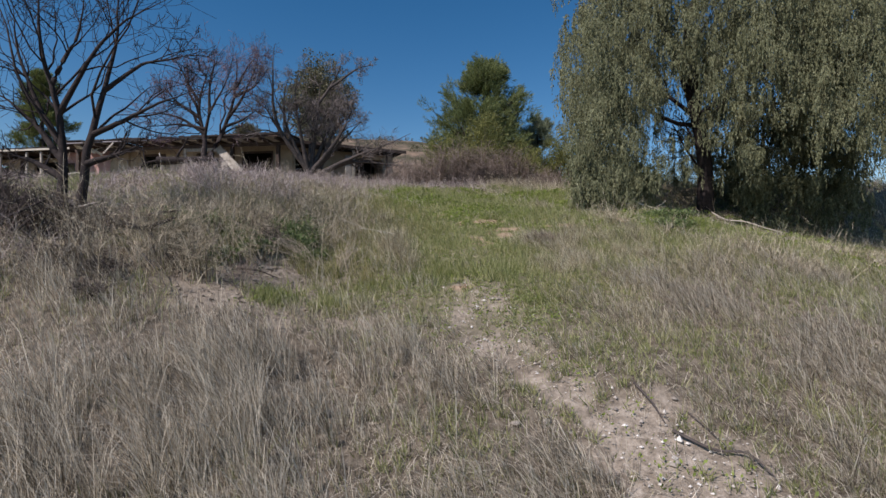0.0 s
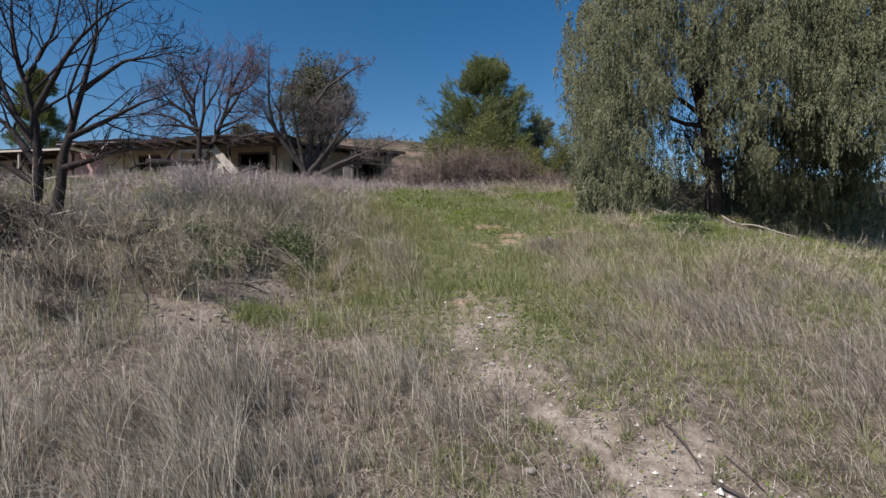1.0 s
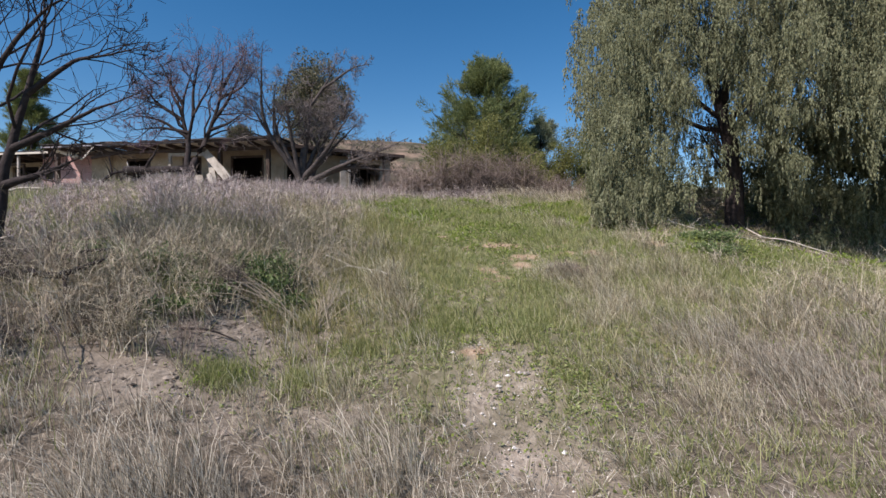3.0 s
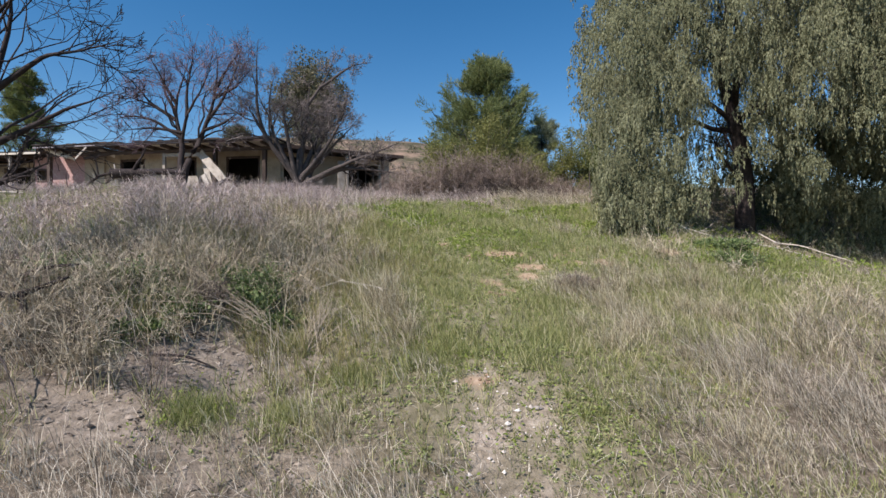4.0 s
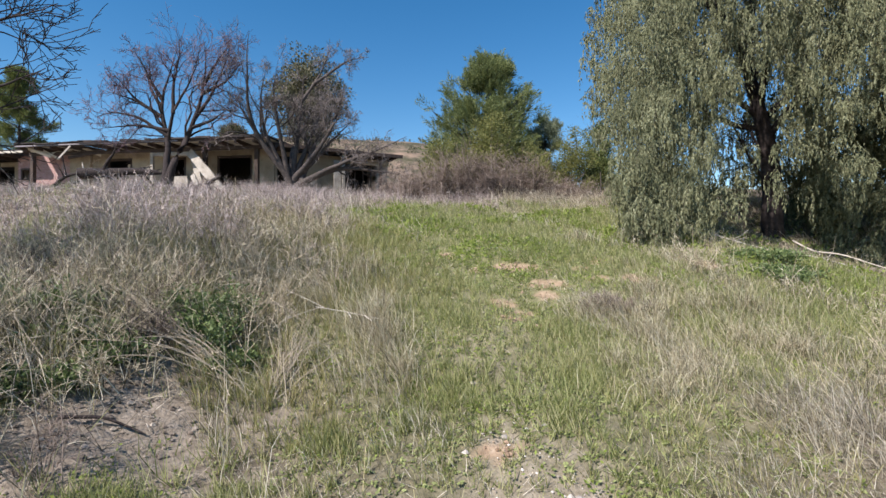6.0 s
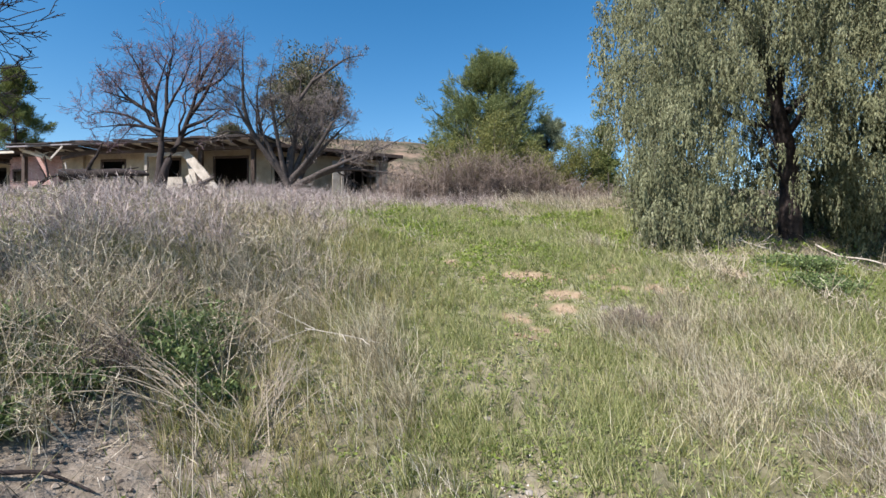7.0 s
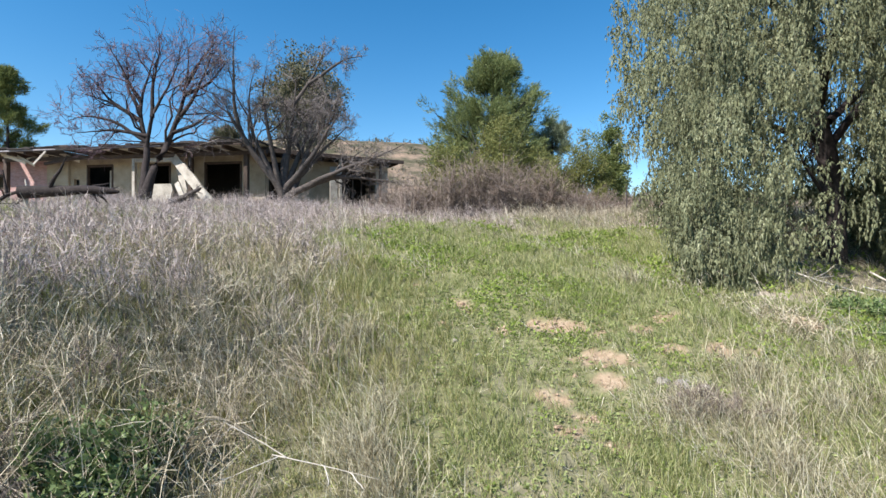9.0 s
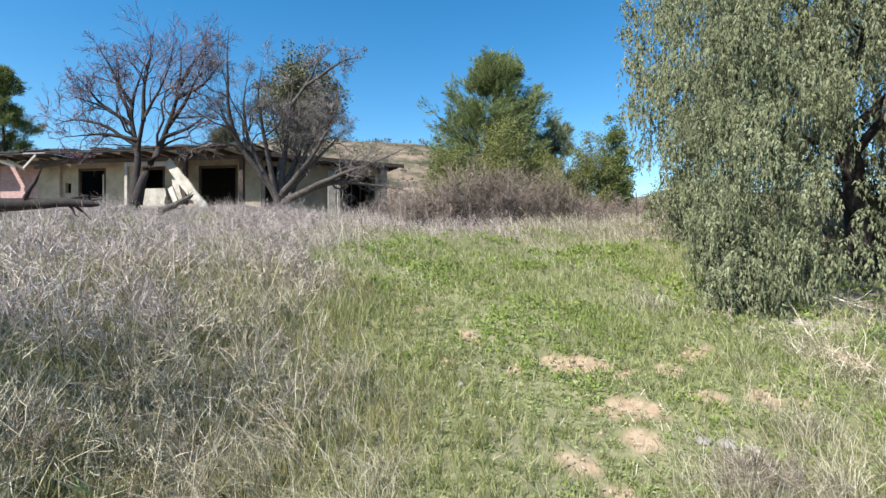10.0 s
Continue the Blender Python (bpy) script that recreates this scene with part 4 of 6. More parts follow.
def pine(x, y, top, wide, label, mat=PINE, seed_lean=0.0, dense=1.0, low=0.06, tuft=0.34, thick=24):
    """A shaggy conifer: whorled boughs carrying needle tufts."""
    z = float(ground_z(x, y)) - 0.2
    high = top - z
    tree = thing("pine_tree", x, y, z, label, "tree")
    trunk = bent([(0, 0, 0), (0.1, 0, high * 0.5), (seed_lean, 0, high * 0.96)], 16, 0.02)
    v, q = tubes(trunk[None], np.linspace(high * 0.018, 0.03, 16)[None], 8)
    put("trunk", mesh_from("trunk", v, q, mat=BARK, smooth_faces=True), tree)
    n = int(115 * dense)
    u = np.sort(RNG.uniform(low, 0.98, n))
    prof = np.interp(u, [0, 0.15, 0.35, 0.6, 0.8, 0.92, 1.0], [0.9, 1.0, 0.96, 0.82, 0.47, 0.29, 0.12]) * wide * RNG.uniform(0.45, 1.08, n)
    a = RNG.uniform(0, 2 * np.pi, n)
    root = np.stack([np.interp(u * high, trunk[:, 2], trunk[:, k]) for k in range(3)], 1)
    out = np.stack([np.cos(a), np.sin(a), 0.15 + 0.55 * u], 1)
    t = np.linspace(0, 1, 6)
    curves = root[:, None] + out[:, None] * (prof[:, None] * t)[..., None] + np.array([0, 0, 1.0]) * (prof[:, None] * 0.25 * t**2)[..., None]
    curves += np.cumsum(RNG.normal(0, 0.04 * wide / 4, curves.shape), 1)
    rad = np.linspace(1, 0.3, 6) * (0.02 + 0.012 * prof)[:, None]
    sub, srad = offshoots(curves, rad, 6, 0.42, 0.8, 0.4, 4, start=0.35)
    v, q = joined([tubes(curves, rad, 5), tubes(sub, srad, 3)])
    put("bough_mass", mesh_from("bough_mass", v, q, mat=BARK), tree)
    tips = np.concatenate([curves[:, 3:].reshape(-1, 3), sub[:, 1:].reshape(-1, 3)])
    tips = np.concatenate([tips, tips + RNG.normal(0, 0.22, tips.shape)])
    n = len(tips)
    # each tuft is a plume that turns outwards and up
    plume = unit(tips * np.array([1, 1, 0]) * 0.35 + RNG.normal(0, 0.45, tips.shape) + np.array([0, 0, 1.0]))
    along = RNG.random((n, thick, 1)) * 1.7
    d = unit(RNG.normal(0, 1, (n, thick, 3))) * (0.75 - 0.36 * along) * (RNG.random((n, thick, 1)) ** 0.5)
    base = (tips[:, None] + (d + plume[:, None] * along) * tuft).reshape(-1, 3)
    way = unit(d.reshape(-1, 3) + RNG.normal(0, 0.3, (n * thick, 3)) + np.repeat(plume, thick, 0) * 0.9)
    size = RNG.uniform(0.5, 1.0, n * thick) * tuft
    v, f = needles(base, way, size, size * 0.15)
    put("crown", mesh_from("crown", v, tris=f, mat=mat), tree, "shaggy green needles")
    return tree


RNG = np.random.default_rng(51)
pine(3.5, 49, 19.6, 5.0, "tall bushy green pine behind the brush", seed_lean=0.8, dense=1.25, tuft=0.42, thick=25)
pine(10.0, 52, 15.2, 2.4, "smaller pine beyond the field", mat=GREY_PINE, dense=0.36, tuft=0.42, thick=18)
pine(-61.8, 76, 28.5, 3.9, "distant dark pine beyond the house", mat=TREE_GREEN, dense=0.6, tuft=0.6)
pine(-24.5, 62, 16.0, 3.6, "distant pale tree behind the roof", mat=OLIVE, dense=0.3, tuft=0.5)


def shrub(x, y, wide, high, label, mat, clumps=90, leaf=0.16, name="shrub", hollow=0.35):
    z = float(ground_z(x, y)) - 0.05
    bush = thing(name, x, y, z, label, "shrub")
    n = 14
    a, s = RNG.uniform(0, 2 * np.pi, n), RNG.uniform(0.2, 0.8, n)
    ends = np.stack([np.cos(a) * s * wide, np.sin(a) * s * wide, RNG.uniform(0.5, 0.9, n) * high], 1)
    curves = np.stack([bent([(0, 0, 0), e * 0.5 + np.array([0, 0, 0.1 * high]), e], 7, 0.06) for e in ends])
    rad = np.linspace(0.04, 0.012, 7)[None] * np.ones((n, 1))
    sub, srad = offshoots(curves, rad, 5, 0.45, 0.8, 0.2, 4)
    v, q = joined([tubes(curves, rad, 5), tubes(sub, srad, 3)])
    put("stem_tangle", mesh_from("stem_tangle", v, q, mat=GREY_BARK), bush)
    d = unit(RNG.normal(0, 1, (clumps, 3)))
    d[:, 2] = np.abs(d[:, 2])
    c = d * (hollow + (1 - hollow) * RNG.random((clumps, 1)) ** 0.5) * np.array([wide, wide, high]) * RNG.uniform(0.75, 1.08, (clumps, 1))
    v, q = leaf_clumps(c, 0.16 * wide + 0.12, 90, leaf, 0.35)
    put("foliage", mesh_from("foliage", v, q, mat=mat), bush)
    return bush


shrub(13.7, 47, 1.7, 9.2, "upright green tree at the far edge of the field", TREE_GREEN, 260, 0.22)
shrub(10.9, 45, 2.2, 7.0, "yellow-green shrub at the far edge of the field", SHRUB, 230, 0.18)
shrub(8.3, 44, 2.2, 5.2, "yellow-green shrub at the far edge of the field", SHRUB, 130, 0.17)
shrub(6.4, 42, 2.6, 5.4, "yellow-green shrub beside the pine", SHRUB, 150, 0.17)
shrub(0.1, 33.0, 1.9, 4.4, "yellow-green shrub behind the dead brush", SHRUB, 200, 0.15)
shrub(2.7, 33.5, 2.3, 5.9, "tall yellow-green shrub behind the dead brush", SHRUB, 280, 0.15)
shrub(5.0, 34.0, 1.7, 4.0, "yellow-green shrub behind the dead brush", SHRUB, 180, 0.15)
shrub(17.5, 42, 3.5, 4.2, "low green shrub at the far edge of the field", SHRUB, 130, 0.17)


def far_scrub():
    """Scattered low scrub on the far slopes."""
    n = 500
    a, d = RNG.uniform(-1.0, 0.8, n), RNG.uniform(75, 190, n)
    x, y = np.sin(a) * d, np.cos(a) * d
    c = np.stack([x, y, ground_z(x, y)], 1)
    c = np.repeat(c, 4, 0) + RNG.normal(0, 1, (n * 4, 3)) * np.array([0.7, 0.7, 0.35]) + np.array([0, 0, 0.5])
    v, q = leaf_clumps(c, 0.6, 9, 0.55, 0.5)
    tagged(new("distant_scrub", mesh_from("distant_scrub", v, q, mat=OLIVE)), "scattered dull green scrub on the far slopes", "scrub", kind="stuff")


far_scrub()


def brown_brush(x, y, wide, high, count, label, r=0.022, mat=None):
    """A tangle of dead woody stems."""
    z = float(ground_z(x, y)) - 0.05
    bush = thing("dead_shrub", x, y, z, label, "dead shrub")
    a, s = RNG.uniform(0, 2 * np.pi, count), RNG.uniform(0.15, 1.0, count)
    off = RNG.normal(0, 0.3 * wide, (count, 2)) * np.array([1, 0.5])
    ends = np.stack([off[:, 0] + np.cos(a) * s * wide * 0.6, off[:, 1] + np.sin(a) * s * wide * 0.5, RNG.uniform(0.35, 1.0, count) * high * (1.1 - 0.5 * s)], 1)
    roots = np.stack([off[:, 0], off[:, 1], np.zeros(count)], 1)
    curves = np.stack([bent([r, r * 0.5 + e * 0.5 + np.array([0, 0, 0.12 * high]), e], 6, 0.08) for r, e in zip(roots, ends)])
    rad = np.linspace(r, r * 0.35, 6)[None] * np.ones((count, 1))
    sub, srad = offshoots(curves, rad, 8, 0.5, 0.8, 0.1, 5, wild=0.25)
    fine, frad = offshoots(sub, srad, 4, 0.6, 0.8, 0.0, 2, wild=0.3)
    v, q = joined([tubes(curves, rad, 5), tubes(sub, np.maximum(srad, r * 0.3), 3)])
    put("stem_tangle", mesh_from("stem_tangle", v, q, mat=mat or BROWN), bush)
    v, q = tubes(fine, np.maximum(frad, r * 0.25), 3)
    put("twig_tangle", mesh_from("twig_tangle", v, q, mat=mat or BROWN), bush)
    return bush


DIM = material("dark_dead_twigs", [(0.035, 0.028, 0.024), (0.085, 0.068, 0.06), (0.19, 0.155, 0.135)], 0.9, 2, 0.6)
BROWN = material("reddish_dead_twigs", [(0.1, 0.076, 0.062), (0.225, 0.175, 0.145), (0.38, 0.31, 0.26)], 0.9, 1.5, 0.6)
brown_brush(-4.3, 7.9, 0.75, 0.75, 26, "tan twiggy dead shrub on the bank", 0.008, TAN)
brown_brush(-5.1, 8.4, 0.7, 0.8, 24, "dark twiggy dead shrub on the bank", 0.009)
brown_brush(-6.7, 8.1, 0.9, 0.95, 80, "dark tangle of dead twigs below the bare tree", 0.012, DIM)
brown_brush(-7.7, 8.3, 1.0, 1.2, 90, "dark tangle of dead twigs below the bare tree", 0.014, DIM)
brown_brush(-8.7, 9.0, 1.0, 1.2, 60, "dark tangle of dead twigs below the bare tree", 0.014, DIM)
brown_brush(-5.8, 8.0, 0.7, 0.7, 30, "dark tangle of dead twigs on the bank", 0.01, DIM)
brown_brush(-3.68, 7.3, 0.5, 1.0, 26, "upright many-stemmed dead shrub at the edge of worn soil", 0.006, TAN)
brown_brush(-3.02, 7.35, 0.28, 0.85, 9, "spiky dead plant standing on worn soil", 0.006)
brown_brush(-4.0, 7.55, 0.4, 0.8, 14, "upright many-stemmed dead shrub at the edge of worn soil", 0.007, DIM)
brown_brush(-4.9, 7.0, 0.6, 0.5, 30, "low dark tangle of dead stems on the bank", 0.007, DIM)
brown_brush(-4.6, 6.4, 0.55, 0.42, 26, "low dark tangle of dead stems on the bank", 0.006, DIM)
brown_brush(-5.6, 7.2, 0.7, 0.65, 30, "low dark tangle of dead stems on the bank", 0.008, DIM)
brown_brush(-3.5, 9.4, 0.5, 0.8, 20, "tan twiggy dead weed before green leaves", 0.006, TAN)
brown_brush(-4.3, 8.7, 0.5, 0.7, 16, "tan twiggy dead weed before green leaves", 0.006, TAN)
brown_brush(-3.3, 8.9, 0.5, 0.6, 18, "dark twiggy dead shrub on the bank", 0.007, DIM)
brown_brush(-3.6, 10.6, 0.6, 0.6, 20, "dark twiggy dead shrub on the bank", 0.008)
for k in range(14):
    bx, by = -6.6 + 0.26 * k + RNG.uniform(-0.3, 0.3), 8.3 + 2.4 * ((k * 0.618) % 1)
    brown_brush(bx, by, RNG.uniform(0.4, 0.65), RNG.uniform(0.5, 0.75), 13, "pale many-stemmed dead weed standing on the bank" if k % 2 else "dark many-stemmed dead weed standing on the bank", 0.0065, TAN if k % 2 else DIM)
brown_brush(2.3, 11.05, 0.55, 0.36, 60, "heap of brown dead stems beside pale stones", 0.006, BROWN)
for bx, by, bw, bh, bn in [(-1.2, 24.8, 1.0, 1.8, 38), (-0.2, 24.4, 1.3, 2.2, 52), (1.0, 24.9, 1.4, 2.6, 50), (2.2, 24.5, 1.4, 2.5, 54), (3.2, 24.8, 1.3, 2.3, 50), (4.2, 25.0, 1.0, 1.7, 34), (5.3, 25.4, 1.2, 1.2, 30)]:
    brown_brush(bx, by, bw, bh, bn, "tangled reddish-brown dead shrub before the pine", 0.017)
brown_brush(2.2, 24.0, 0.9, 1.1, 44, "dark heap of dead limbs under the brown shrubs", 0.022, DIM)
brown_brush(0.8, 24.1, 1.0, 0.8, 24, "dark heap of dead limbs under the brown shrubs", 0.02, DIM)
brown_brush(-1.6, 24.5, 1.2, 1.4, 40, "tangled grey-brown dead shrub by the house", 0.016)
brown_brush(-2.6, 27.5, 1.4, 1.6, 40, "tangled grey-brown dead shrub by the house", 0.018)
brown_brush(6.5, 30.0, 2.2, 1.6, 60, "grey dead shrub at the field's edge", 0.018)
brown_brush(9.5, 31.0, 2.4, 1.6, 60, "grey dead shrub at the field's edge", 0.018)


RNG = np.random.default_rng(31)


# ---- the pepper tree ----
def cascades(x, y, z, tops, length, wide, out, count):
    """Clump places of weeping boughs: each bough arches outwards and falls, with clumps along it."""
    n = len(tops)
    s = RNG.random((n, count)) ** 0.85
    side = np.stack([-out[:, 1], out[:, 0], np.zeros(n)], 1)
    run = (0.15 + 0.85 * np.sqrt(s)) * wide[:, None] * 0.8
    fall = length[:, None] * s**1.5 - 0.3 * np.sin(np.pi * s)
    p = tops[:, None] + out[:, None] * run[..., None] + side[:, None] * (RNG.normal(0, 0.42, (n, count)) * wide[:, None])[..., None]
    p[..., 2] -= fall
    p += RNG.normal(0, 0.1, p.shape)
    p = p.reshape(-1, 3)
    low = ground_z(x + p[:, 0], y + p[:, 1]) - z
    return p[p[:, 2] > low + 0.25]


def pepper_tree(x, y):
    z = float(ground_z(x, y)) - 0.1
    tree = thing("pepper_tree", x, y, z, "large weeping pepper tree with trailing grey-green foliage to the ground", "tree")
    limbs = [
        [(0, 0, 0), (0.05, 0, 1.6), (-0.05, 0, 3.2), (-0.35, 0.1, 4.6), (-0.75, 0.1, 5.6), (-0.5, 0.2, 7.2), (-0.1, 0.3, 9.4)],
        [(-0.05, 0, 3.4), (0.5, -0.3, 4.4), (1.3, -0.7, 5.6), (2.4, -1.0, 7.6), (3.0, -1.2, 9.0)],
        [(-0.7, 0.1, 5.4), (-1.8, -0.6, 6.6), (-3.4, -1.4, 7.6), (-5.2, -2.0, 7.8)],
        [(-0.3, 0.1, 4.5), (-1.1, -1.4, 5.8), (-2.0, -2.8, 6.8), (-3.2, -3.6, 6.8)],
        [(-0.15, 0.0, 4.0), (1.6, 0.4, 5.4), (3.6, 0.4, 6.6), (5.2, 0.2, 7.0)],
        [(-0.5, 0.2, 5.0), (0.3, 1.8, 6.8), (0.8, 3.4, 8.0)],
        [(0.9, -0.5, 5.0), (1.6, -1.8, 6.4), (2.2, -3.2, 6.8)],
        [(-0.02, 0.0, 1.5), (-0.45, -0.2, 2.0), (-1.0, -0.3, 2.7), (-1.5, -0.4, 3.5)],
        [(-0.03, 0.0, 2.4), (-0.5, -0.1, 2.9), (-1.1, -0.2, 3.9)],
        [(-0.6, 0.1, 6.2), (-1.5, 0.6, 7.8), (-2.6, 0.4, 9.2)],
    ]
    curves = np.stack([bent(p, 14, 0.05) for p in limbs])
    radii = np.stack([np.linspace(0.34, 0.06, 14) if p[0][2] < 0.1 else np.linspace(0.055 if p[0][2] in (1.5, 2.4) else 0.115, 0.02, 14) for p in limbs])
    for c, r in zip(curves, radii):
        v, q = tubes(c[None], r[None], 9)
        put("trunk" if c[0][2] < 0.1 else "limb", mesh_from("limb", v, q, mat=BARK, smooth_faces=True), tree)
    br, brad = offshoots(curves, radii, 9, 0.42, 0.8, 0.3, 7, start=0.35, wild=0.2)
    br2, brad2 = offshoots(br, brad, 3, 0.5, 0.8, 0.0, 5, wild=0.25)
    v, q = joined([tubes(br, np.maximum(brad, 0.012), 5), tubes(br2, np.maximum(brad2, 0.008), 3)])
    put("branch_tangle", mesh_from("branch_tangle", v, q, mat=BARK, smooth_faces=True), tree)
    # boughs over the dome of the crown
    count = 235
    k = np.arange(count)
    a = k * 2.39996 + RNG.normal(0, 0.2, count)
    h = np.clip((k + 0.5) / count + RNG.normal(0, 0.03, count), 0.02, 1)
    top_z = 3.2 + 8.6 * h**0.85
    reach = 6.0 * np.sqrt(np.clip(1 - ((top_z - 3.0) / 9.3) ** 4, 0.02, 1)) * RNG.uniform(0.82, 1.06, count)
    reach *= np.where(k % 4 == 3, 0.6, 1.0) * (1 - 0.08 * smooth(0.2, 0.9, -np.cos(a)))
    out = np.stack([np.cos(a), np.sin(a), np.zeros(count)], 1)
    tops = np.stack([np.cos(a) * reach, np.sin(a) * reach * 0.72 - 0.3, top_z], 1)
    length, wide = RNG.uniform(1.5, 3.4, count), RNG.uniform(0.7, 1.25, count)
    # it stays clear of the ground towards the path, but for the skirt
    high = (tops[:, 0] < -3.6) & (tops[:, 2] < 5.6)
    tops[high, 2] += 2.4
    clumps = [cascades(x, y, z, tops, length, wide, out, 9)]
    # the skirt at the path: boughs standing before the crown and hanging to the ground
    def hung(xs, ys, rise, size, n, drop):
        px, py = RNG.uniform(*xs, n), RNG.uniform(*ys, n)
        base = ground_z(x + px, y + py) - z
        pz = base + RNG.uniform(*rise, n)
        way = unit(np.stack([px, py - 0.5, np.zeros(n)], 1))
        clumps.append(cascades(x, y, z, np.stack([px, py, pz], 1), RNG.uniform(*drop, n), RNG.uniform(*size, n), way, 9))
    hung((-6.5, -4.4), (-4.6, -3.4), (1.6, 3.4), (0.5, 0.9), 15, (1.4, 3.0))
    hung((-5.9, -4.4), (-4.4, -2.6), (3.2, 6.2), (0.6, 1.0), 16, (1.6, 3.2))
    hung((-5.6, -3.0), (-4.0, -2.0), (2.6, 5.6), (0.6, 1.0), 18, (1.4, 2.8))
    hung((-6.4, -4.2), (-4.8, -4.0), (0.6, 1.5), (0.4, 0.7), 12, (0.6, 1.2))
    # curtains past the trunk
    hung((0.5, 5.8), (-0.2, 1.4), (2.2, 4.6), (0.6, 1.1), 26, (1.4, 2.6))
    hung((0.3, 5.8), (-0.8, 0.8), (1.0, 2.4), (0.5, 0.9), 16, (0.8, 2.0))
    hung((1.2, 7.0), (0.6, 2.6), (1.6, 5.0), (0.7, 1.1), 18, (1.6, 3.0))
    # the crown's front and its far side over the limbs
    hung((-3.8, 3.4), (-4.0, -1.8), (4.4, 9.8), (0.7, 1.2), 66, (1.4, 2.8))
    hung((0.7, 7.2), (-3.4, -1.0), (5.6, 9.6), (0.7, 1.2), 60, (1.4, 2.6))
    hung((0.6, 7.6), (-1.0, 2.4), (1.2, 8.5), (0.7, 1.2), 40, (1.4, 2.8))
    # low boughs between the skirt and the trunk, and behind
    hung((-3.9, -1.9), (-1.2, 1.2), (1.0, 1.7), (0.4, 0.7), 10, (0.8, 1.4))
    hung((-4.6, -2.0), (0.2, 2.6), (1.6, 5.2), (0.6, 1.0), 16, (1.4, 2.8))
    hung((-0.4, 3.0), (1.0, 3.0), (1.0, 4.4), (0.6, 1.0), 12, (1.2, 2.4))
    hung((0.4, 5.6), (1.4, 4.2), (0.8, 9.0), (0.8, 1.3), 46, (1.4, 2.8))
    hung((-4.4, 0.4), (1.4, 3.8), (0.8, 1.9), (0.6, 1.0), 14, (0.8, 1.6))
    hung((-4.4, 0.4), (1.0, 3.6), (5.2, 9.0), (0.8, 1.2), 18, (1.2, 2.2))
    # inner boughs hanging from the limbs
    hung((-4.5, 4.5), (-2.2, 1.5), (5.6, 10.4), (0.7, 1.2), 44, (1.4, 3.0))
    clumps = np.concatenate(clumps)
    # an open lane to the left of the trunk, under the limbs, and under the crown's edge by the path
    px, py, pz = x + clumps[:, 0], y + clumps[:, 1], clumps[:, 2]
    gap = (px > 9.15) & (px < 10.35) & (py > 17.5) & (pz > 1.3) & (pz < 4.1) & (RNG.random(len(px)) < 0.8)
    lane = (px > 6.35 + 0.8 * (py - 15)) & (px < 7.8 + 0.62 * (py - 15)) & (py < 19.4)
    gap |= lane & (pz > 1.0) & (pz < 4.6) & (RNG.random(len(px)) < 0.78)
    gap |= (py > 21.2) & (RNG.random(len(px)) < 0.45)
    gap |= (px < 4.0) & (pz < 3.4)
    gap |= px < 3.7 + 0.3 * (py - 17)
    gap |= (px < 4.9) & (py > 15.9) & (pz < 3.0)
    clumps = clumps[~gap & (RNG.random(len(clumps)) < np.where((px < 5.0 + 0.25 * (py - 17)) & (pz > 2.6), 0.55, 0.95))]
    # each clump is a mop of hanging strands
    n, per = len(clumps), 9
    girth = RNG.uniform(0.1, 0.24, n)
    r = np.sqrt(RNG.random((n, per)))
    g = RNG.uniform(0, 2 * np.pi, (n, per))
    off = np.stack([np.cos(g) * r, np.sin(g) * r, 0.5 - r**2], -1) * girth[:, None, None]
    start = (clumps[:, None] + off).reshape(-1, 3)
    spread = unit((off * np.array([1, 1, 0])).reshape(-1, 3) + 1e-6)
    drop = RNG.uniform(0.6, 1.15, n * per) * np.repeat(RNG.uniform(0.35, 0.95, n), per)
    low = ground_z(x + start[:, 0], y + start[:, 1]) - z
    drop = np.minimum(drop, np.maximum(start[:, 2] - low - np.repeat(RNG.uniform(0.0, 0.3, n), per), 0.2))
    knots = 5
    t = np.linspace(0, 1, knots)
    strand = start[:, None] + spread[:, None] * (0.1 * np.sin(t * 2.9))[None, :, None] + np.array([0, 0, -1.0]) * (drop[:, None] * t**1.2)[..., None]
    strand = strand + np.cumsum(RNG.normal(0, 0.02, strand.shape), 1)
    v, q = tubes(strand[::8], np.full((len(strand[::8]), knots), 0.0035), 3)
    put("spray_mass", mesh_from("spray_mass", v, q, mat=BARK), tree)
    # feathery leaflets arching off the strands and hanging down, finest on the side of the path
    front = np.repeat(y + clumps[:, 1] < 18.3, per)
    pieces = []
    for rows_of, each, small, slim in ((np.flatnonzero(front), 25, 0.053, 0.12), (np.flatnonzero(~front), 13, 0.068, 0.17)):
        u = RNG.uniform(0.0, 1.0, (len(rows_of), each)) * (knots - 1)
        i = np.clip(u.astype(int), 0, knots - 2)
        w = (u - i)[..., None]
        own = strand[rows_of]
        rows = np.arange(len(rows_of))[:, None]
        base = (own[rows, i] * (1 - w) + own[rows, i + 1] * w).reshape(-1, 3)
        m = len(base)
        g = RNG.uniform(0, 2 * np.pi, m)
        flat = np.stack([np.cos(g), np.sin(g), np.zeros(m)], 1)
        size = RNG.uniform(1.0, 2.5, m) * small
        hang = np.clip(0.45 + 0.75 * (u / (knots - 1)).reshape(-1) + RNG.normal(0, 0.25, m), 0.05, 1.2)
        way = unit(flat * (1.15 - hang)[:, None] - np.array([0, 0, 1.0]) * hang[:, None] + RNG.normal(0, 0.18, (m, 3)))
        mid = base + way * (size * 0.25)[:, None]
        tip = base + unit(way - np.array([0, 0, 0.35])) * size[:, None]
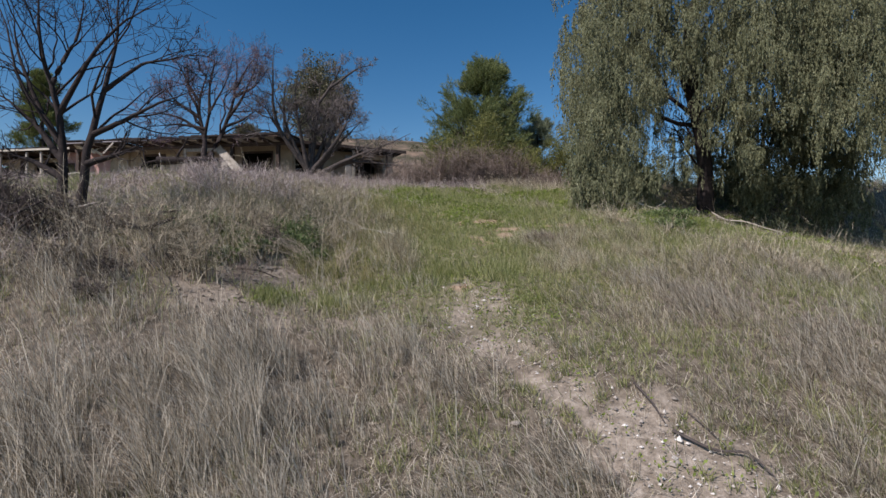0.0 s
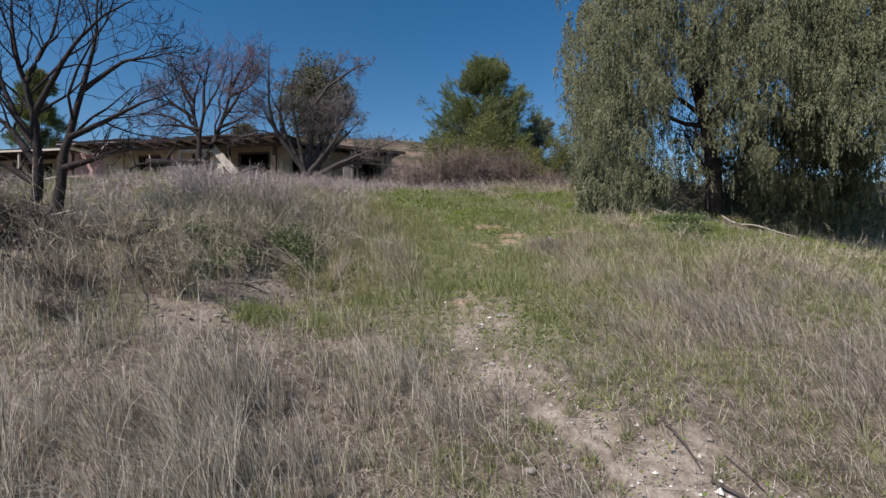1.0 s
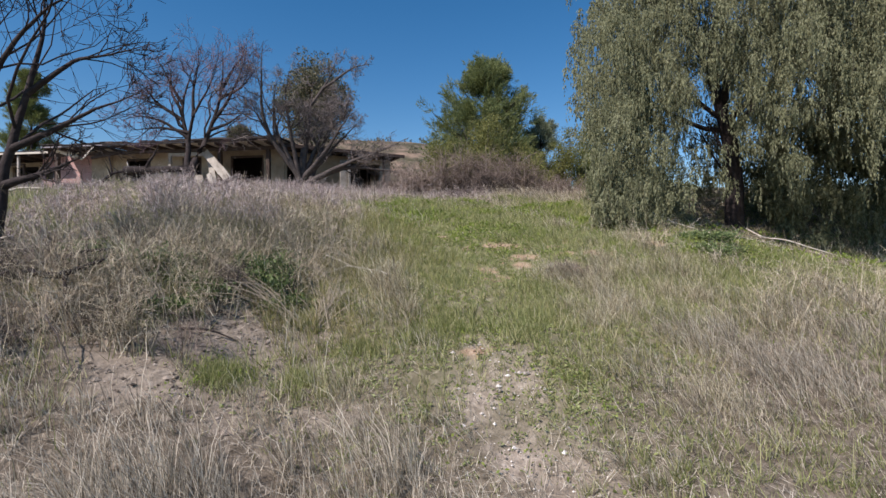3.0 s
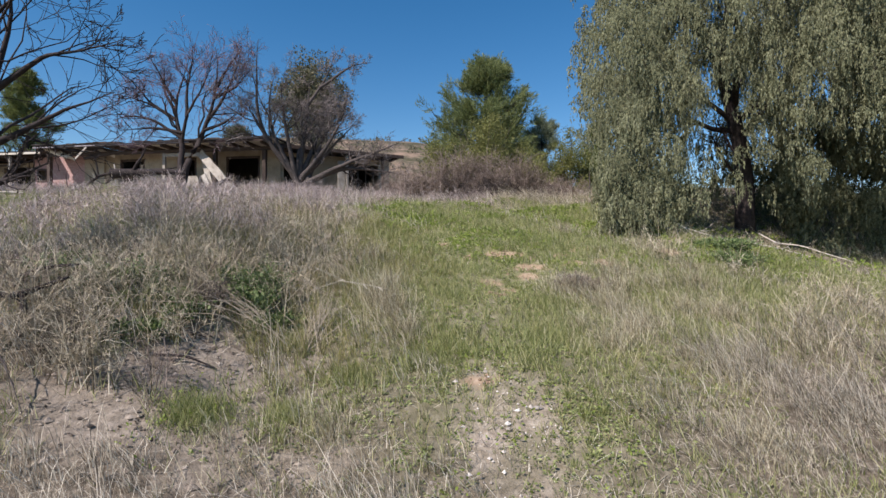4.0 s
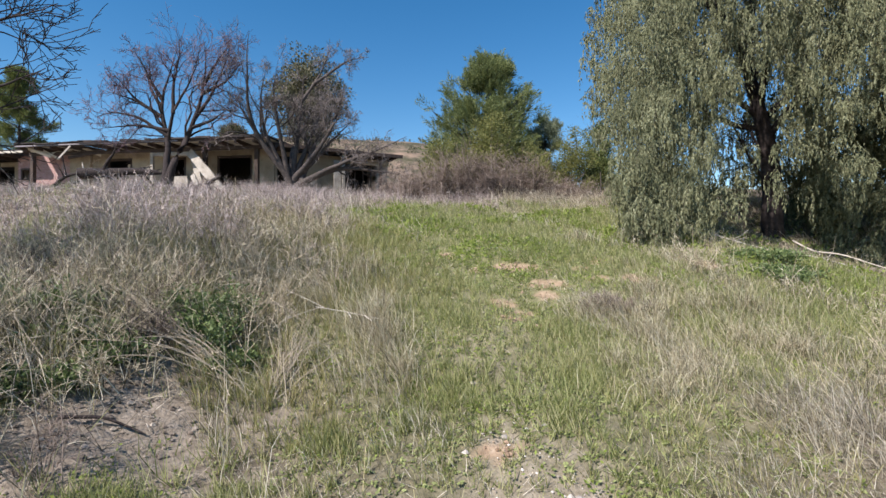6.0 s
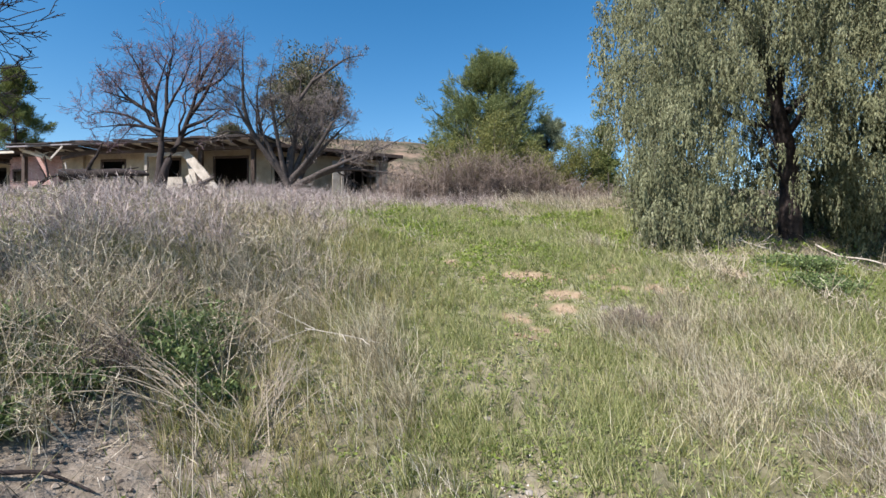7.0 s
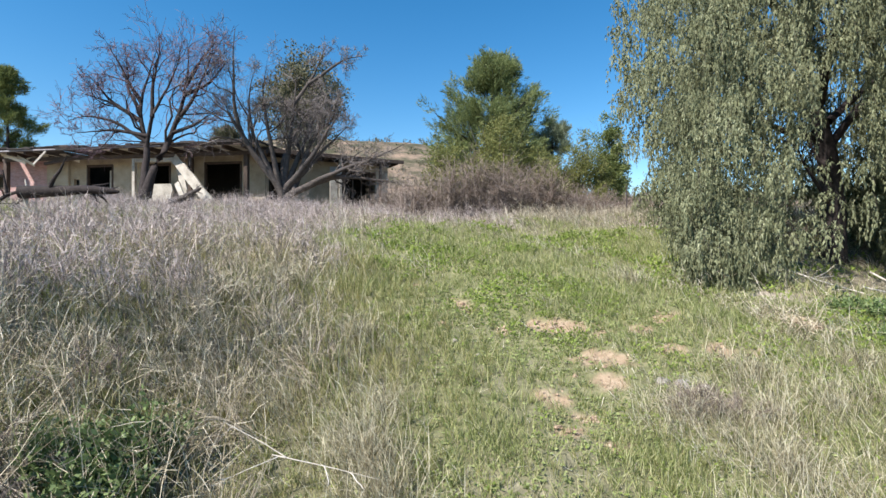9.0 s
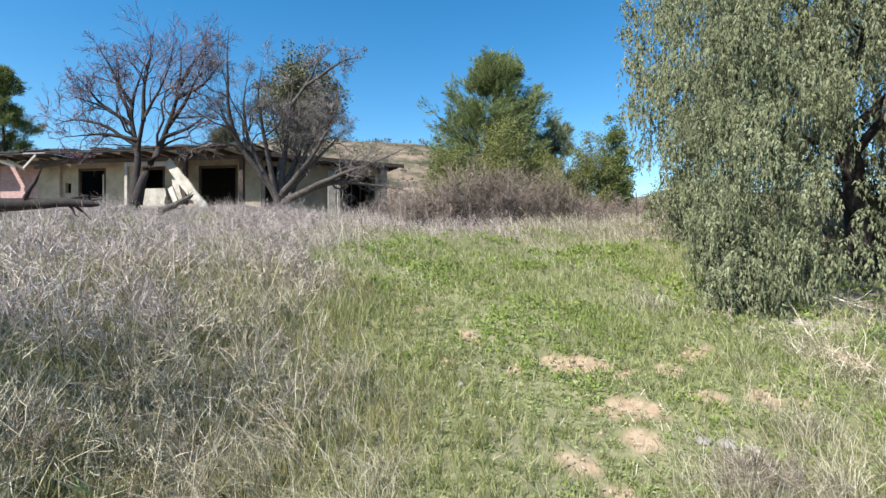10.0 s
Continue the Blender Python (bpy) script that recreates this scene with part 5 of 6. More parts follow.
        across = unit(np.cross(way, RNG.normal(0, 1, (m, 3)))) * (size * RNG.uniform(0.85, 1.35, m) * slim)[:, None]
        pieces.append(np.stack([mid - across, tip, mid + across], 1).reshape(-1, 3))
    v = np.concatenate(pieces)
    put("crown", mesh_from("crown", v, tris=np.arange(len(v)).reshape(-1, 3), mat=PEPPER), tree, "trailing feathery grey-green leaflets")


pepper_tree(10.5, 19.7)


RNG = np.random.default_rng(35)
# ---- the derelict house ----
HOUSE = pose(-10.77, 34.13, 6.4, 0, 0, -9.0) @ Matrix.Scale(1.18, 4)


def opening(house, a, b, lo, hi):
    head = box_part("window_frame" if lo > 0 else "door_frame", (a, -0.03, hi - 0.09), (b, 0.12, hi + 0.02), TIMBER, house, "dark timber frame")
    box_part("jamb", (a, -0.03, lo), (a + 0.09, 0.12, hi - 0.09), TIMBER, head)
    box_part("jamb", (b - 0.09, -0.03, lo), (b, 0.12, hi - 0.09), TIMBER, head)
    if lo > 0:
        box_part("sill", (a - 0.05, -0.08, lo - 0.06), (b + 0.05, 0.1, lo), TIMBER, head)


def wall_run(house, x, end, y, top, opens, mat, names=("wall", "lintel", "apron_wall")):
    """A wall along x with openings (from, to, sill, head) cut through it."""
    for a, b, lo, hi, framed in opens:
        box_part(names[0], (x, y, -0.6), (a, y + 0.2, top), mat, house)
        box_part(names[1], (a, y, hi), (b, y + 0.2, top), mat, house)
        if lo > 0:
            box_part(names[2], (a, y, -0.6), (b, y + 0.2, lo), mat, house)
        if framed:
            opening(house, a, b, lo, hi)
        x = b
    box_part(names[0], (x, y, -0.6), (end, y + 0.2, top), mat, house)


def derelict_house():
    house = thing("house", 0, 0, 0, "derelict single-storey cream house with a broken porch roof", "house")
    house.matrix_world = HOUSE
    # front: local x along the wall, y to the back
    wall_run(house, -15.2, -11.7, 0.0, 2.22, [(-15.0, -14.36, 0.85, 1.52, True)], BRICK, ("brick_panel", "brick_lintel", "brick_apron"))
    box_part("pilaster", (-11.7, -0.14, -0.6), (-10.42, 0.0, 2.22), PLASTER, house)
    wall_run(house, -11.7, 0.3, 0.0, 2.22, [(-10.24, -9.92, 0.72, 1.22, False), (-9.48, -7.95, -0.1, 1.91, True), (-5.89, -4.72, 0.87, 1.88, True), (-2.9, -0.91, -0.1, 1.89, True)], PLASTER)
    box_part("inner_panel", (-8.85, 0.75, -0.5), (-8.12, 0.8, 1.75), SOFFIT, house, "pale board leaning inside the opening")
    box_part("side_wall", (-15.2, 0.2, -0.6), (-15.0, 8.0, 2.42), PLASTER, house)
    box_part("back_wall", (-15.2, 7.8, -0.6), (2.2, 8.0, 2.52), PLASTER, house)
    # added sheet behind the openings, the room's shade put into its colour
    box_part("shade_backing", (-15.0, 3.2, -0.6), (1.6, 3.35, 2.46), DARK, house)
    box_part("floor_slab", (-15.2, -1.6, -0.9), (0.3, 7.8, -0.12), STONE, house)
    # roof: thin boards over rafters, with a worn edge
    lift = Matrix.Rotation(radians(1.0), 4, "X")
    for k in range(11):
        x0 = -13.4 + k * 1.3
        box_part("roof_sheet", (x0, -1.72 + RNG.uniform(-0.07, 0.05), 2.47 + RNG.uniform(-0.012, 0.012)), (x0 + 1.33, 8.6, 2.52 + RNG.uniform(0, 0.015)), ROOFING, house, "dark weathered roofing", lift @ Matrix.Rotation(radians(RNG.normal(0, 0.3)), 4, "Y"))
    box_part("fascia", (-13.4, -1.7, 2.33), (0.95, -1.65, 2.45), TIMBER, house)
    for k in range(5):
        x0 = -13.4 + k * 1.9
        box_part("drip_edge", (x0, -1.735, 2.36 + RNG.uniform(-0.012, 0.012)), (x0 + 1.88, -1.705, 2.42), STRIP, house, "dull grey metal edging")
    box_part("porch_beam", (-13.35, -1.0, 2.02), (0.9, -0.86, 2.2), TIMBER, house)
    x, gone = -13.3, {3, 4}
    for k in range(15):
        if k not in gone:
            box_part("rafter", (x, -1.62, 2.22), (x + 0.13, 0.3, 2.4), TIMBER, house)
            box_part("soffit_board", (x + 0.15, -1.5, 2.4), (x + RNG.uniform(0.75, 0.92), 0.0, 2.425), SOFFIT, house, "faded cream board")
        x += 0.95
    for px in (-13.15, -2.95, -0.12):
        box_part("post", (px - 0.1, -1.03, -0.9), (px + 0.1, -0.83, 2.02), TIMBER, house)
    box_part("post", (-6.04, -1.0, -0.9), (-5.88, -0.84, 2.0), WHITE_WALL, house, "chipped white post")
    box_part("crossbeam", (-5.88, -0.98, 1.8), (-3.7, -0.86, 1.99), WHITE_WALL, house, "chipped white beam")
    box_part("hanging_board", (-0.05, -0.02, -0.45), (0.05, 0.02, 0.45), WHITE_WALL, house, "pale split board hanging from the eave", pose(-10.3, -1.78, 2.0, 0, 48, 0))
    # split boards sagging at the porch's end
    for k, (bx, bz, tilt, size) in enumerate([(-12.4, 2.12, 18, 0.75), (-11.9, 2.05, 26, 0.6), (-12.7, 2.22, 9, 0.8), (-11.4, 2.2, -14, 0.5), (-9.7, 2.2, 24, 0.5)]):
        box_part("broken_board", (-size, -0.02, -0.09), (size, 0.02, 0.09), SOFFIT, house, "faded split board", pose(bx, -1.25 + 0.12 * k, bz, 35, tilt, 4 * k))
    box_part("fallen_beam", (-0.9, -0.07, -0.07), (0.9, 0.07, 0.07), TIMBER, house, "", pose(-9.9, -1.0, 1.98, 0, -9, 5))
    # roof litter
    for _ in range(46):
        px = RNG.uniform(-13, 0.5)
        box_part("roof_debris", (px, -1.6, 2.52), (px + RNG.uniform(0.1, 0.7), -1.2, 2.535 + RNG.uniform(0.02, 0.09)), ROOFING if RNG.random() < 0.85 else TIMBER, house)
    # set-back end of the house under a lower roof
    wall_run(house, -24.0, -15.2, 0.9, 2.1, [(-21.6, -20.4, 0.6, 1.8, True), (-18.4, -16.5, 0.75, 1.85, True)], PLASTER, ("end_wall", "end_lintel", "end_apron"))
    # added dark sheet painted as the shade inside the end rooms
    box_part("end_shade_backing", (-24.0, 3.6, -0.6), (-15.2, 3.75, 2.1), DARK, house)
    box_part("end_side", (-24.2, 0.9, -0.6), (-24.0, 7.0, 2.1), PLASTER, house)
    for k in range(7):
        x0 = -24.6 + k * 1.56
        box_part("end_roof_sheet", (x0, -1.05 + RNG.uniform(-0.05, 0.05), 2.33), (x0 + 1.59, 7.2, 2.38 + RNG.uniform(0, 0.02)), ROOFING, house, "dark weathered roofing")
    box_part("end_fascia", (-24.6, -1.04, 2.2), (-13.7, -0.99, 2.32), SOFFIT, house, "faded board")
    for k in range(8):
        box_part("end_rafter", (-23.9 + 1.25 * k, -0.97, 2.1), (-23.78 + 1.25 * k, 0.9, 2.3), TIMBER, house)
    for px in (-18.9, -16.95, -15.9):
        box_part("end_post", (px - 0.06, -0.9, -0.9), (px + 0.06, -0.78, 2.15), WHITE_WALL, house, "chipped white post")
    # angled wing beside it
    w = Matrix.Translation((0.3, 0.1, 0)) @ Matrix.Rotation(radians(37), 4, "Z")
    x, top = 0.0, 2.12
    for a, b, hi in [(0.12, 0.85, 1.9), (3.75, 5.6, 1.78)]:
        box_part("wing_wall", (x, 0, -0.6), (a, 0.2, top), PLASTER, house, "", w)
        box_part("wing_lintel", (a, 0, hi), (b, 0.2, top), PLASTER, house, "", w)
        x = b
    for k in range(4):
        box_part("wing_mullion", (3.85 + 0.47 * k, 0.04, -0.1), (3.91 + 0.47 * k, 0.1, 1.78), TIMBER, house, "", w)
    box_part("wing_wall", (x, 0, -0.6), (6.3, 0.2, top), WHITE_WALL, house, "", w)
    box_part("wing_side", (6.1, 0.2, -0.6), (6.3, 6.0, top), PLASTER, house, "", w)
    # likewise added in the wing: its dark colour imitates an unlit interior
    box_part("wing_shade_backing", (0.2, 3.0, -0.6), (6.1, 3.15, top), DARK, house, "", w)
    box_part("wing_roof", (-0.4, -1.0, 2.26), (6.8, 6.5, 2.34), ROOFING, house, "sagging dark roof", w)
    box_part("wing_fascia", (-0.4, -1.05, 2.14), (6.8, -1.0, 2.33), TIMBER, house, "", w)
    for k in range(8):
        box_part("wing_rafter", (0.1 + 0.9 * k, -0.98, 2.1), (0.2 + 0.9 * k, 0.2, 2.25), TIMBER, house, "", w)
    box_part("wing_post", (3.35, -0.85, -0.9), (3.5, -0.7, 2.1), WHITE_WALL, house, "chipped white post", w)
    box_part("wing_post", (5.5, -0.85, -0.9), (5.62, -0.73, 2.1), TIMBER, house, "", w)
    box_part("wing_panel", (2.9, -0.8, -0.9), (3.3, -0.74, 1.75), WHITE_WALL, house, "leaning white board", w)


derelict_house()


def plank(name, p, q, wide, thick, label, category):
    """A slab leaning from p to q, given in the house's own axes, its broad side to the field."""
    p, q = HOUSE @ Vector(p), HOUSE @ Vector(q)
    along = (q - p).normalized()
    face = (HOUSE.to_3x3() @ Vector((0, -1, 0))).normalized()
    across = along.cross(face).normalized()
    face = across.cross(along)
    m = Matrix((across, face, along)).transposed().to_4x4()
    m.translation = (p + q) / 2
    ob = new(name)
    ob.matrix_world = m
    tagged(ob, label, category)
    h = (q - p).length / 2
    bm = bmesh.new()
    boxed(bm, (-wide / 2, -thick / 2, -h), (wide / 2, thick / 2, h))
    bmesh.ops.subdivide_edges(bm, edges=[e for e in bm.edges if e.calc_length() > h], cuts=9)
    for v in bm.verts:
        v.co.x += 0.12 * wide * noise.noise(Vector((v.co.z * 2.3, v.co.x * 4, wide * 9)))
    part("panel", bm, WHITE_WALL, ob)
    return ob


plank("plaster_slab", (-3.82, -0.95, 1.98), (-0.8, -2.1, -0.75), 0.52, 0.13, "fallen white plaster slab leaning from the porch beam", "slab")
plank("plaster_slab", (-3.75, -0.7, 1.75), (-3.0, -1.0, -0.7), 0.42, 0.1, "narrow white plaster slab standing behind the fallen one", "slab")
plank("plaster_slab", (-3.25, -1.5, 0.7), (-2.3, -2.0, -0.7), 0.3, 0.1, "short broken white slab in the brush by the porch", "slab")
plank("low_wall", (-4.85, -0.5, -0.9), (-4.85, -0.5, 0.8), 1.5, 0.2, "low chipped white wall before the porch", "wall")

RNG = np.random.default_rng(41)


# ---- loose wood and stones ----
def stick(name, pts, r, mat, label, category, twigs=0):
    """A fallen branch lying on the ground; points are x, y and height over the ground."""
    p = [(a, b, float(ground_z(a, b)) + c) for a, b, c in pts]
    o = p[0]
    ob = thing(name, *o, label, category)
    c = bent([np.subtract(q, o) for q in p], 14, 0.03)
    rad = np.linspace(r, r * 0.45, 14)
    rad[-1] = r * 0.2
    v, q = tubes(c[None], rad[None], 7)
    put("stem", mesh_from("stem", v, q, mat=mat, smooth_faces=True), ob)
    if twigs:
        s, sr = offshoots(c[None], rad[None], twigs, 0.35, 0.7, 0.15, 6, wild=0.2)
        for k in range(len(s)):
            v, q = tubes(s[k : k + 1], np.maximum(sr[k : k + 1], 0.004), 5)
            put("side_branch", mesh_from("side_branch", v, q, mat=mat, smooth_faces=True), ob)
    return ob


stick("fallen_stick", [(1.99, 5.12, 0.04), (2.05, 4.85, 0.05), (2.08, 4.61, 0.02)], 0.016, GREY_BARK, "short grey stick lying on bare soil", "stick", 1)
stick("fallen_stick", [(2.35, 4.75, 0.02), (2.44, 4.5, 0.04), (2.49, 4.34, 0.02)], 0.01, GREY_BARK, "thin bent stick lying on bare soil", "stick", 1)
stick("fallen_stick", [(2.11, 4.52, 0.02), (2.37, 4.23, 0.03), (2.62, 4.22, 0.06), (2.69, 3.93, 0.02)], 0.016, GREY_BARK, "long curved stick lying on bare soil", "stick", 1)
stick("bleached_branch", [(9.5, 17.4, 0.3), (9.8, 17.0, 0.1), (10.0, 16.5, 0.2), (10.4, 16.2, 0.08), (10.9, 15.6, 0.05)], 0.024, BLEACHED, "bleached white branch under the pepper tree", "branch", 3)
stick("bleached_branch", [(6.3, 15.9, 0.1), (6.6, 15.2, 0.06), (7.0, 14.5, 0.05)], 0.018, BLEACHED, "thin bleached branch by the pepper tree", "branch", 2)
stick("bleached_branch", [(8.3, 16.2, 0.1), (8.9, 15.7, 0.12), (9.8, 15.5, 0.05)], 0.02, BLEACHED, "thin bleached branch by the pepper tree", "branch", 3)
stick("dry_stalk", [(-1.6, 9.45, 0.62), (-1.25, 9.4, 0.6), (-0.85, 9.35, 0.55)], 0.0048, BLEACHED, "pale dry stalk resting in the grass", "stalk", 2)
stick("dry_stalk", [(-1.5, 9.43, 0.62), (-1.7, 9.5, 0.68), (-1.98, 9.55, 0.76)], 0.0036, BLEACHED, "pale dry stalk resting in the grass", "stalk", 1)
stick("dry_stalk", [(-1.55, 9.43, 0.62), (-1.75, 9.35, 0.58), (-1.95, 9.3, 0.5)], 0.0036, BLEACHED, "pale dry stalk resting in the grass", "stalk", 1)
stick("log", [(-10.1, 17.4, 0.52), (-9.8, 17.45, 0.5), (-9.4, 17.5, 0.52), (-8.6, 17.4, 0.52), (-7.9, 17.5, 0.55)], 0.16, BARK, "dark fallen tree trunk lying in the brush", "log", 5)
stick("fence_post", [(6.35, 24.0, -0.1), (6.36, 24.0, 0.6), (6.34, 24.0, 1.2)], 0.035, GREY_BARK, "thin grey fence post in the dry grass", "post")
stick("stake", [(-10.0, 17.45, 0.15), (-10.05, 17.55, 0.5), (-10.15, 17.6, 0.85)], 0.035, BLEACHED, "bleached leaning stake against the fallen trunk", "stake")
stick("log", [(-10.6, 24.6, 0.25), (-10.1, 24.5, 0.5), (-9.4, 24.5, 0.85)], 0.15, GREY_BARK, "broken grey stump end in the brush", "log", 8)
stick("fallen_limb", [(-11.37, 17.49, -0.1), (-11.31, 17.58, 0.5), (-11.12, 17.68, 0.57), (-10.82, 17.88, 0.78), (-10.18, 17.88, 0.6)], 0.07, BARK, "dark crooked dead limb standing in the brush", "branch", 5)
stick("fallen_limb", [(-11.31, 17.58, 0.6), (-11.47, 17.49, 0.68), (-11.63, 17.39, 0.66), (-12.1, 17.05, 0.15)], 0.04, BARK, "dark drooping dead limb in the brush", "branch", 2)
stick("fallen_limb", [(-11.22, 17.48, -0.05), (-10.96, 17.58, 0.24), (-10.65, 17.78, 0.36), (-10.3, 17.98, 0.53)], 0.045, GREY_BARK, "grey crooked dead limb in the brush", "branch", 4)
stick("fallen_limb", [(-11.65, 17.29, -0.05), (-11.45, 17.49, 0.02), (-11.2, 17.58, 0.12), (-10.86, 17.68, 0.25)], 0.045, BARK, "dark low dead limb in the brush", "branch", 4)
stick("fallen_limb", [(-11.3, 17.38, -0.05), (-11.4, 17.39, 0.58), (-11.46, 17.39, 1.2)], 0.022, BARK, "thin dark upright dead stem in the brush", "branch", 1)
stick("fallen_limb", [(-10.82, 17.88, 0.76), (-10.86, 17.88, 1.0), (-10.92, 17.88, 1.4)], 0.03, BARK, "short dark upright dead limb in the brush", "branch", 2)
stick("fallen_limb", [(-11.2, 14.2, 0.3), (-10.7, 14.3, 0.36), (-10.2, 14.4, 0.25)], 0.04, BLEACHED, "bleached dead limb in the brush", "branch", 1)
stick("fallen_limb", [(-6.95, 9.0, 0.35), (-6.6, 8.95, 0.42), (-6.2, 8.9, 0.52)], 0.024, BLEACHED, "pale broken limb against the trunks", "branch", 1)
stick("fallen_limb", [(-5.05, 7.75, 0.38), (-4.8, 7.85, 0.32), (-4.6, 8.0, 0.4), (-4.4, 8.15, 0.52)], 0.05, BARK, "dark broken limb propped over the bank", "branch", 4)
stick("broken_stump", [(-4.62, 7.8, -0.05), (-4.6, 7.78, 0.2), (-4.68, 7.84, 0.42)], 0.055, BARK, "dark broken stump end on the bank", "stump", 2)
stick("fallen_limb", [(-4.4, 7.2, 0.3), (-4.1, 7.0, 0.22), (-3.75, 6.75, 0.03)], 0.009, GREY_BARK, "thin grey dead limb lying down the bank", "branch", 2)
stick("fallen_limb", [(-3.3, 7.9, 0.05), (-3.0, 8.0, 0.07), (-2.65, 8.0, 0.03)], 0.018, BARK, "thin dark stick lying on worn soil", "stick", 1)
stick("fallen_limb", [(-5.6, 8.3, 0.12), (-4.9, 8.4, 0.4), (-4.5, 8.5, 0.5)], 0.035, BARK, "dark broken limb in the brush", "branch", 3)
for k in range(24):
    a = RNG.uniform(0, 6.28)
    bx, by = RNG.uniform(-9.2, -5.9), RNG.uniform(7.0, 9.0)
    size = RNG.uniform(0.7, 1.3)
    stick("fallen_limb", [(bx, by, 0.08), (bx + 0.5 * size * math.cos(a), by + 0.5 * size * math.sin(a), RNG.uniform(0.25, 0.6)), (bx + size * math.cos(a), by + 0.9 * size * math.sin(a), RNG.uniform(0.35, 0.85))], RNG.uniform(0.018, 0.045), BARK if k % 4 else BLEACHED, "broken dead limb in the brush pile" if k % 4 else "bleached broken limb in the brush pile", "branch", 4)


def rock(x, y, size, label="pale rough stone lying on the soil"):
    bm = bmesh.new()
    bmesh.ops.create_icosphere(bm, subdivisions=2, radius=size)
    for v in bm.verts:
        v.co *= 1 + 0.22 * noise.noise(v.co * (1.6 / size) + Vector((x * 7, y * 5, 0)))
        v.co.z *= 0.55
    me = bpy.data.meshes.new("stone")
    bm.to_mesh(me)
    bm.free()
    me.materials.append(STONE)
    ob = new("stone", me)
    ob.matrix_world = pose(x, y, float(ground_z(x, y)) + size * 0.15, 0, 0, x * 100)
    tagged(ob, label, "stone", "stones by the path")


for x, y, s in [(0.69, 4.69, 0.05), (2.32, 4.93, 0.03), (1.0, 4.75, 0.045), (0.36, 8.12, 0.035), (0.25, 8.2, 0.025), (0.82, 7.45, 0.035), (0.5, 7.2, 0.03), (0.15, 9.1, 0.04), (-0.25, 12.6, 0.05), (2.25, 11.5, 0.1), (2.47, 11.45, 0.08), (2.05, 11.55, 0.08), (0.05, 12.3, 0.04), (1.2, 4.6, 0.03), (2.0, 4.2, 0.03)]:
    rock(x, y, s)


def pebbles():
    y = 3.4 + 5.2 * RNG.random(1200) ** 1.5
    x = np.interp(y, PATH_Y, PATH_X) + RNG.normal(0, 1, 1200) * np.where(y > 7.4, 0.25, 0.4)
    size = RNG.lognormal(-4.75, 0.55, 1200)
    c = np.stack([x, y, ground_z(x, y)], 1)
    d = np.array([(1, 0, 0), (0, 1, 0), (-1, 0, 0), (0, -1, 0), (0, 0, 0.8), (0, 0, -0.6)], float)
    v = c[:, None] + d * size[:, None, None] * RNG.uniform(0.6, 1.4, (1200, 6, 1))
    f = np.array([(0, 1, 4), (1, 2, 4), (2, 3, 4), (3, 0, 4), (1, 0, 5), (2, 1, 5), (3, 2, 5), (0, 3, 5)])
    tagged(new("pebbles", mesh_from("pebbles", v.reshape(-1, 3), tris=(np.arange(1200)[:, None, None] * 6 + f).reshape(-1, 3), mat=CHIPS)), "small pale pebbles and chips along the path", "pebbles", kind="stuff")


pebbles()


def stem_fan(x, y, aim, length, count, label, spread=26, lift=1.0):
    """A fan of long pale stems springing from one root and lying over."""
    plant = thing("dead_weed", x, y, float(ground_z(x, y)), label, "dead weed")
    for _ in range(count):
        a = radians(aim + RNG.normal(0, spread))
        size = length * RNG.uniform(0.5, 1.1)
        ex, ey = x + math.cos(a) * size, y + math.sin(a) * size
        rise = float(ground_z(ex, ey) - ground_z(x, y))
        c = bent([(RNG.normal(0, 0.09), RNG.normal(0, 0.09), 0), (math.cos(a) * size * 0.5, math.sin(a) * size * 0.5, rise * 0.5 + lift * RNG.uniform(0.1, 0.35)), (ex - x, ey - y, rise + lift * RNG.uniform(0.05, 0.45))], 9, 0.03)
        r = np.linspace(0.0055, 0.0026, 9)
        s, sr = offshoots(c[None], r[None], 4, 0.3, 0.5, 0.1, 5, start=0.4)
        v, q = joined([tubes(c[None], r[None], 4), tubes(s, np.maximum(sr, 0.0016), 3)])
        put("stem", mesh_from("stem", v, q, mat=STALK), plant)


STALK = material("pale_dead_stalks", [(0.18, 0.145, 0.105), (0.36, 0.305, 0.225), (0.55, 0.48, 0.37)], 0.8, 3, 0.6)
stem_fan(-2.15, 8.92, 160, 1.9, 40, "fan of long pale dead stems lying over the bank", 20, 1.2)
stem_fan(-3.9, 8.3, 130, 1.1, 28, "pale dead stems leaning over the bank")
stem_fan(-4.6, 7.4, 100, 1.1, 28, "pale dead stems leaning over the bank")

for _ in range(18):
    sx, sy = RNG.uniform(-6.0, -1.6), RNG.uniform(8.6, 13.0)
    stem_fan(sx, sy, RNG.uniform(60, 200), RNG.uniform(0.5, 1.0), 13, "dry branching stems tangled in the brush")


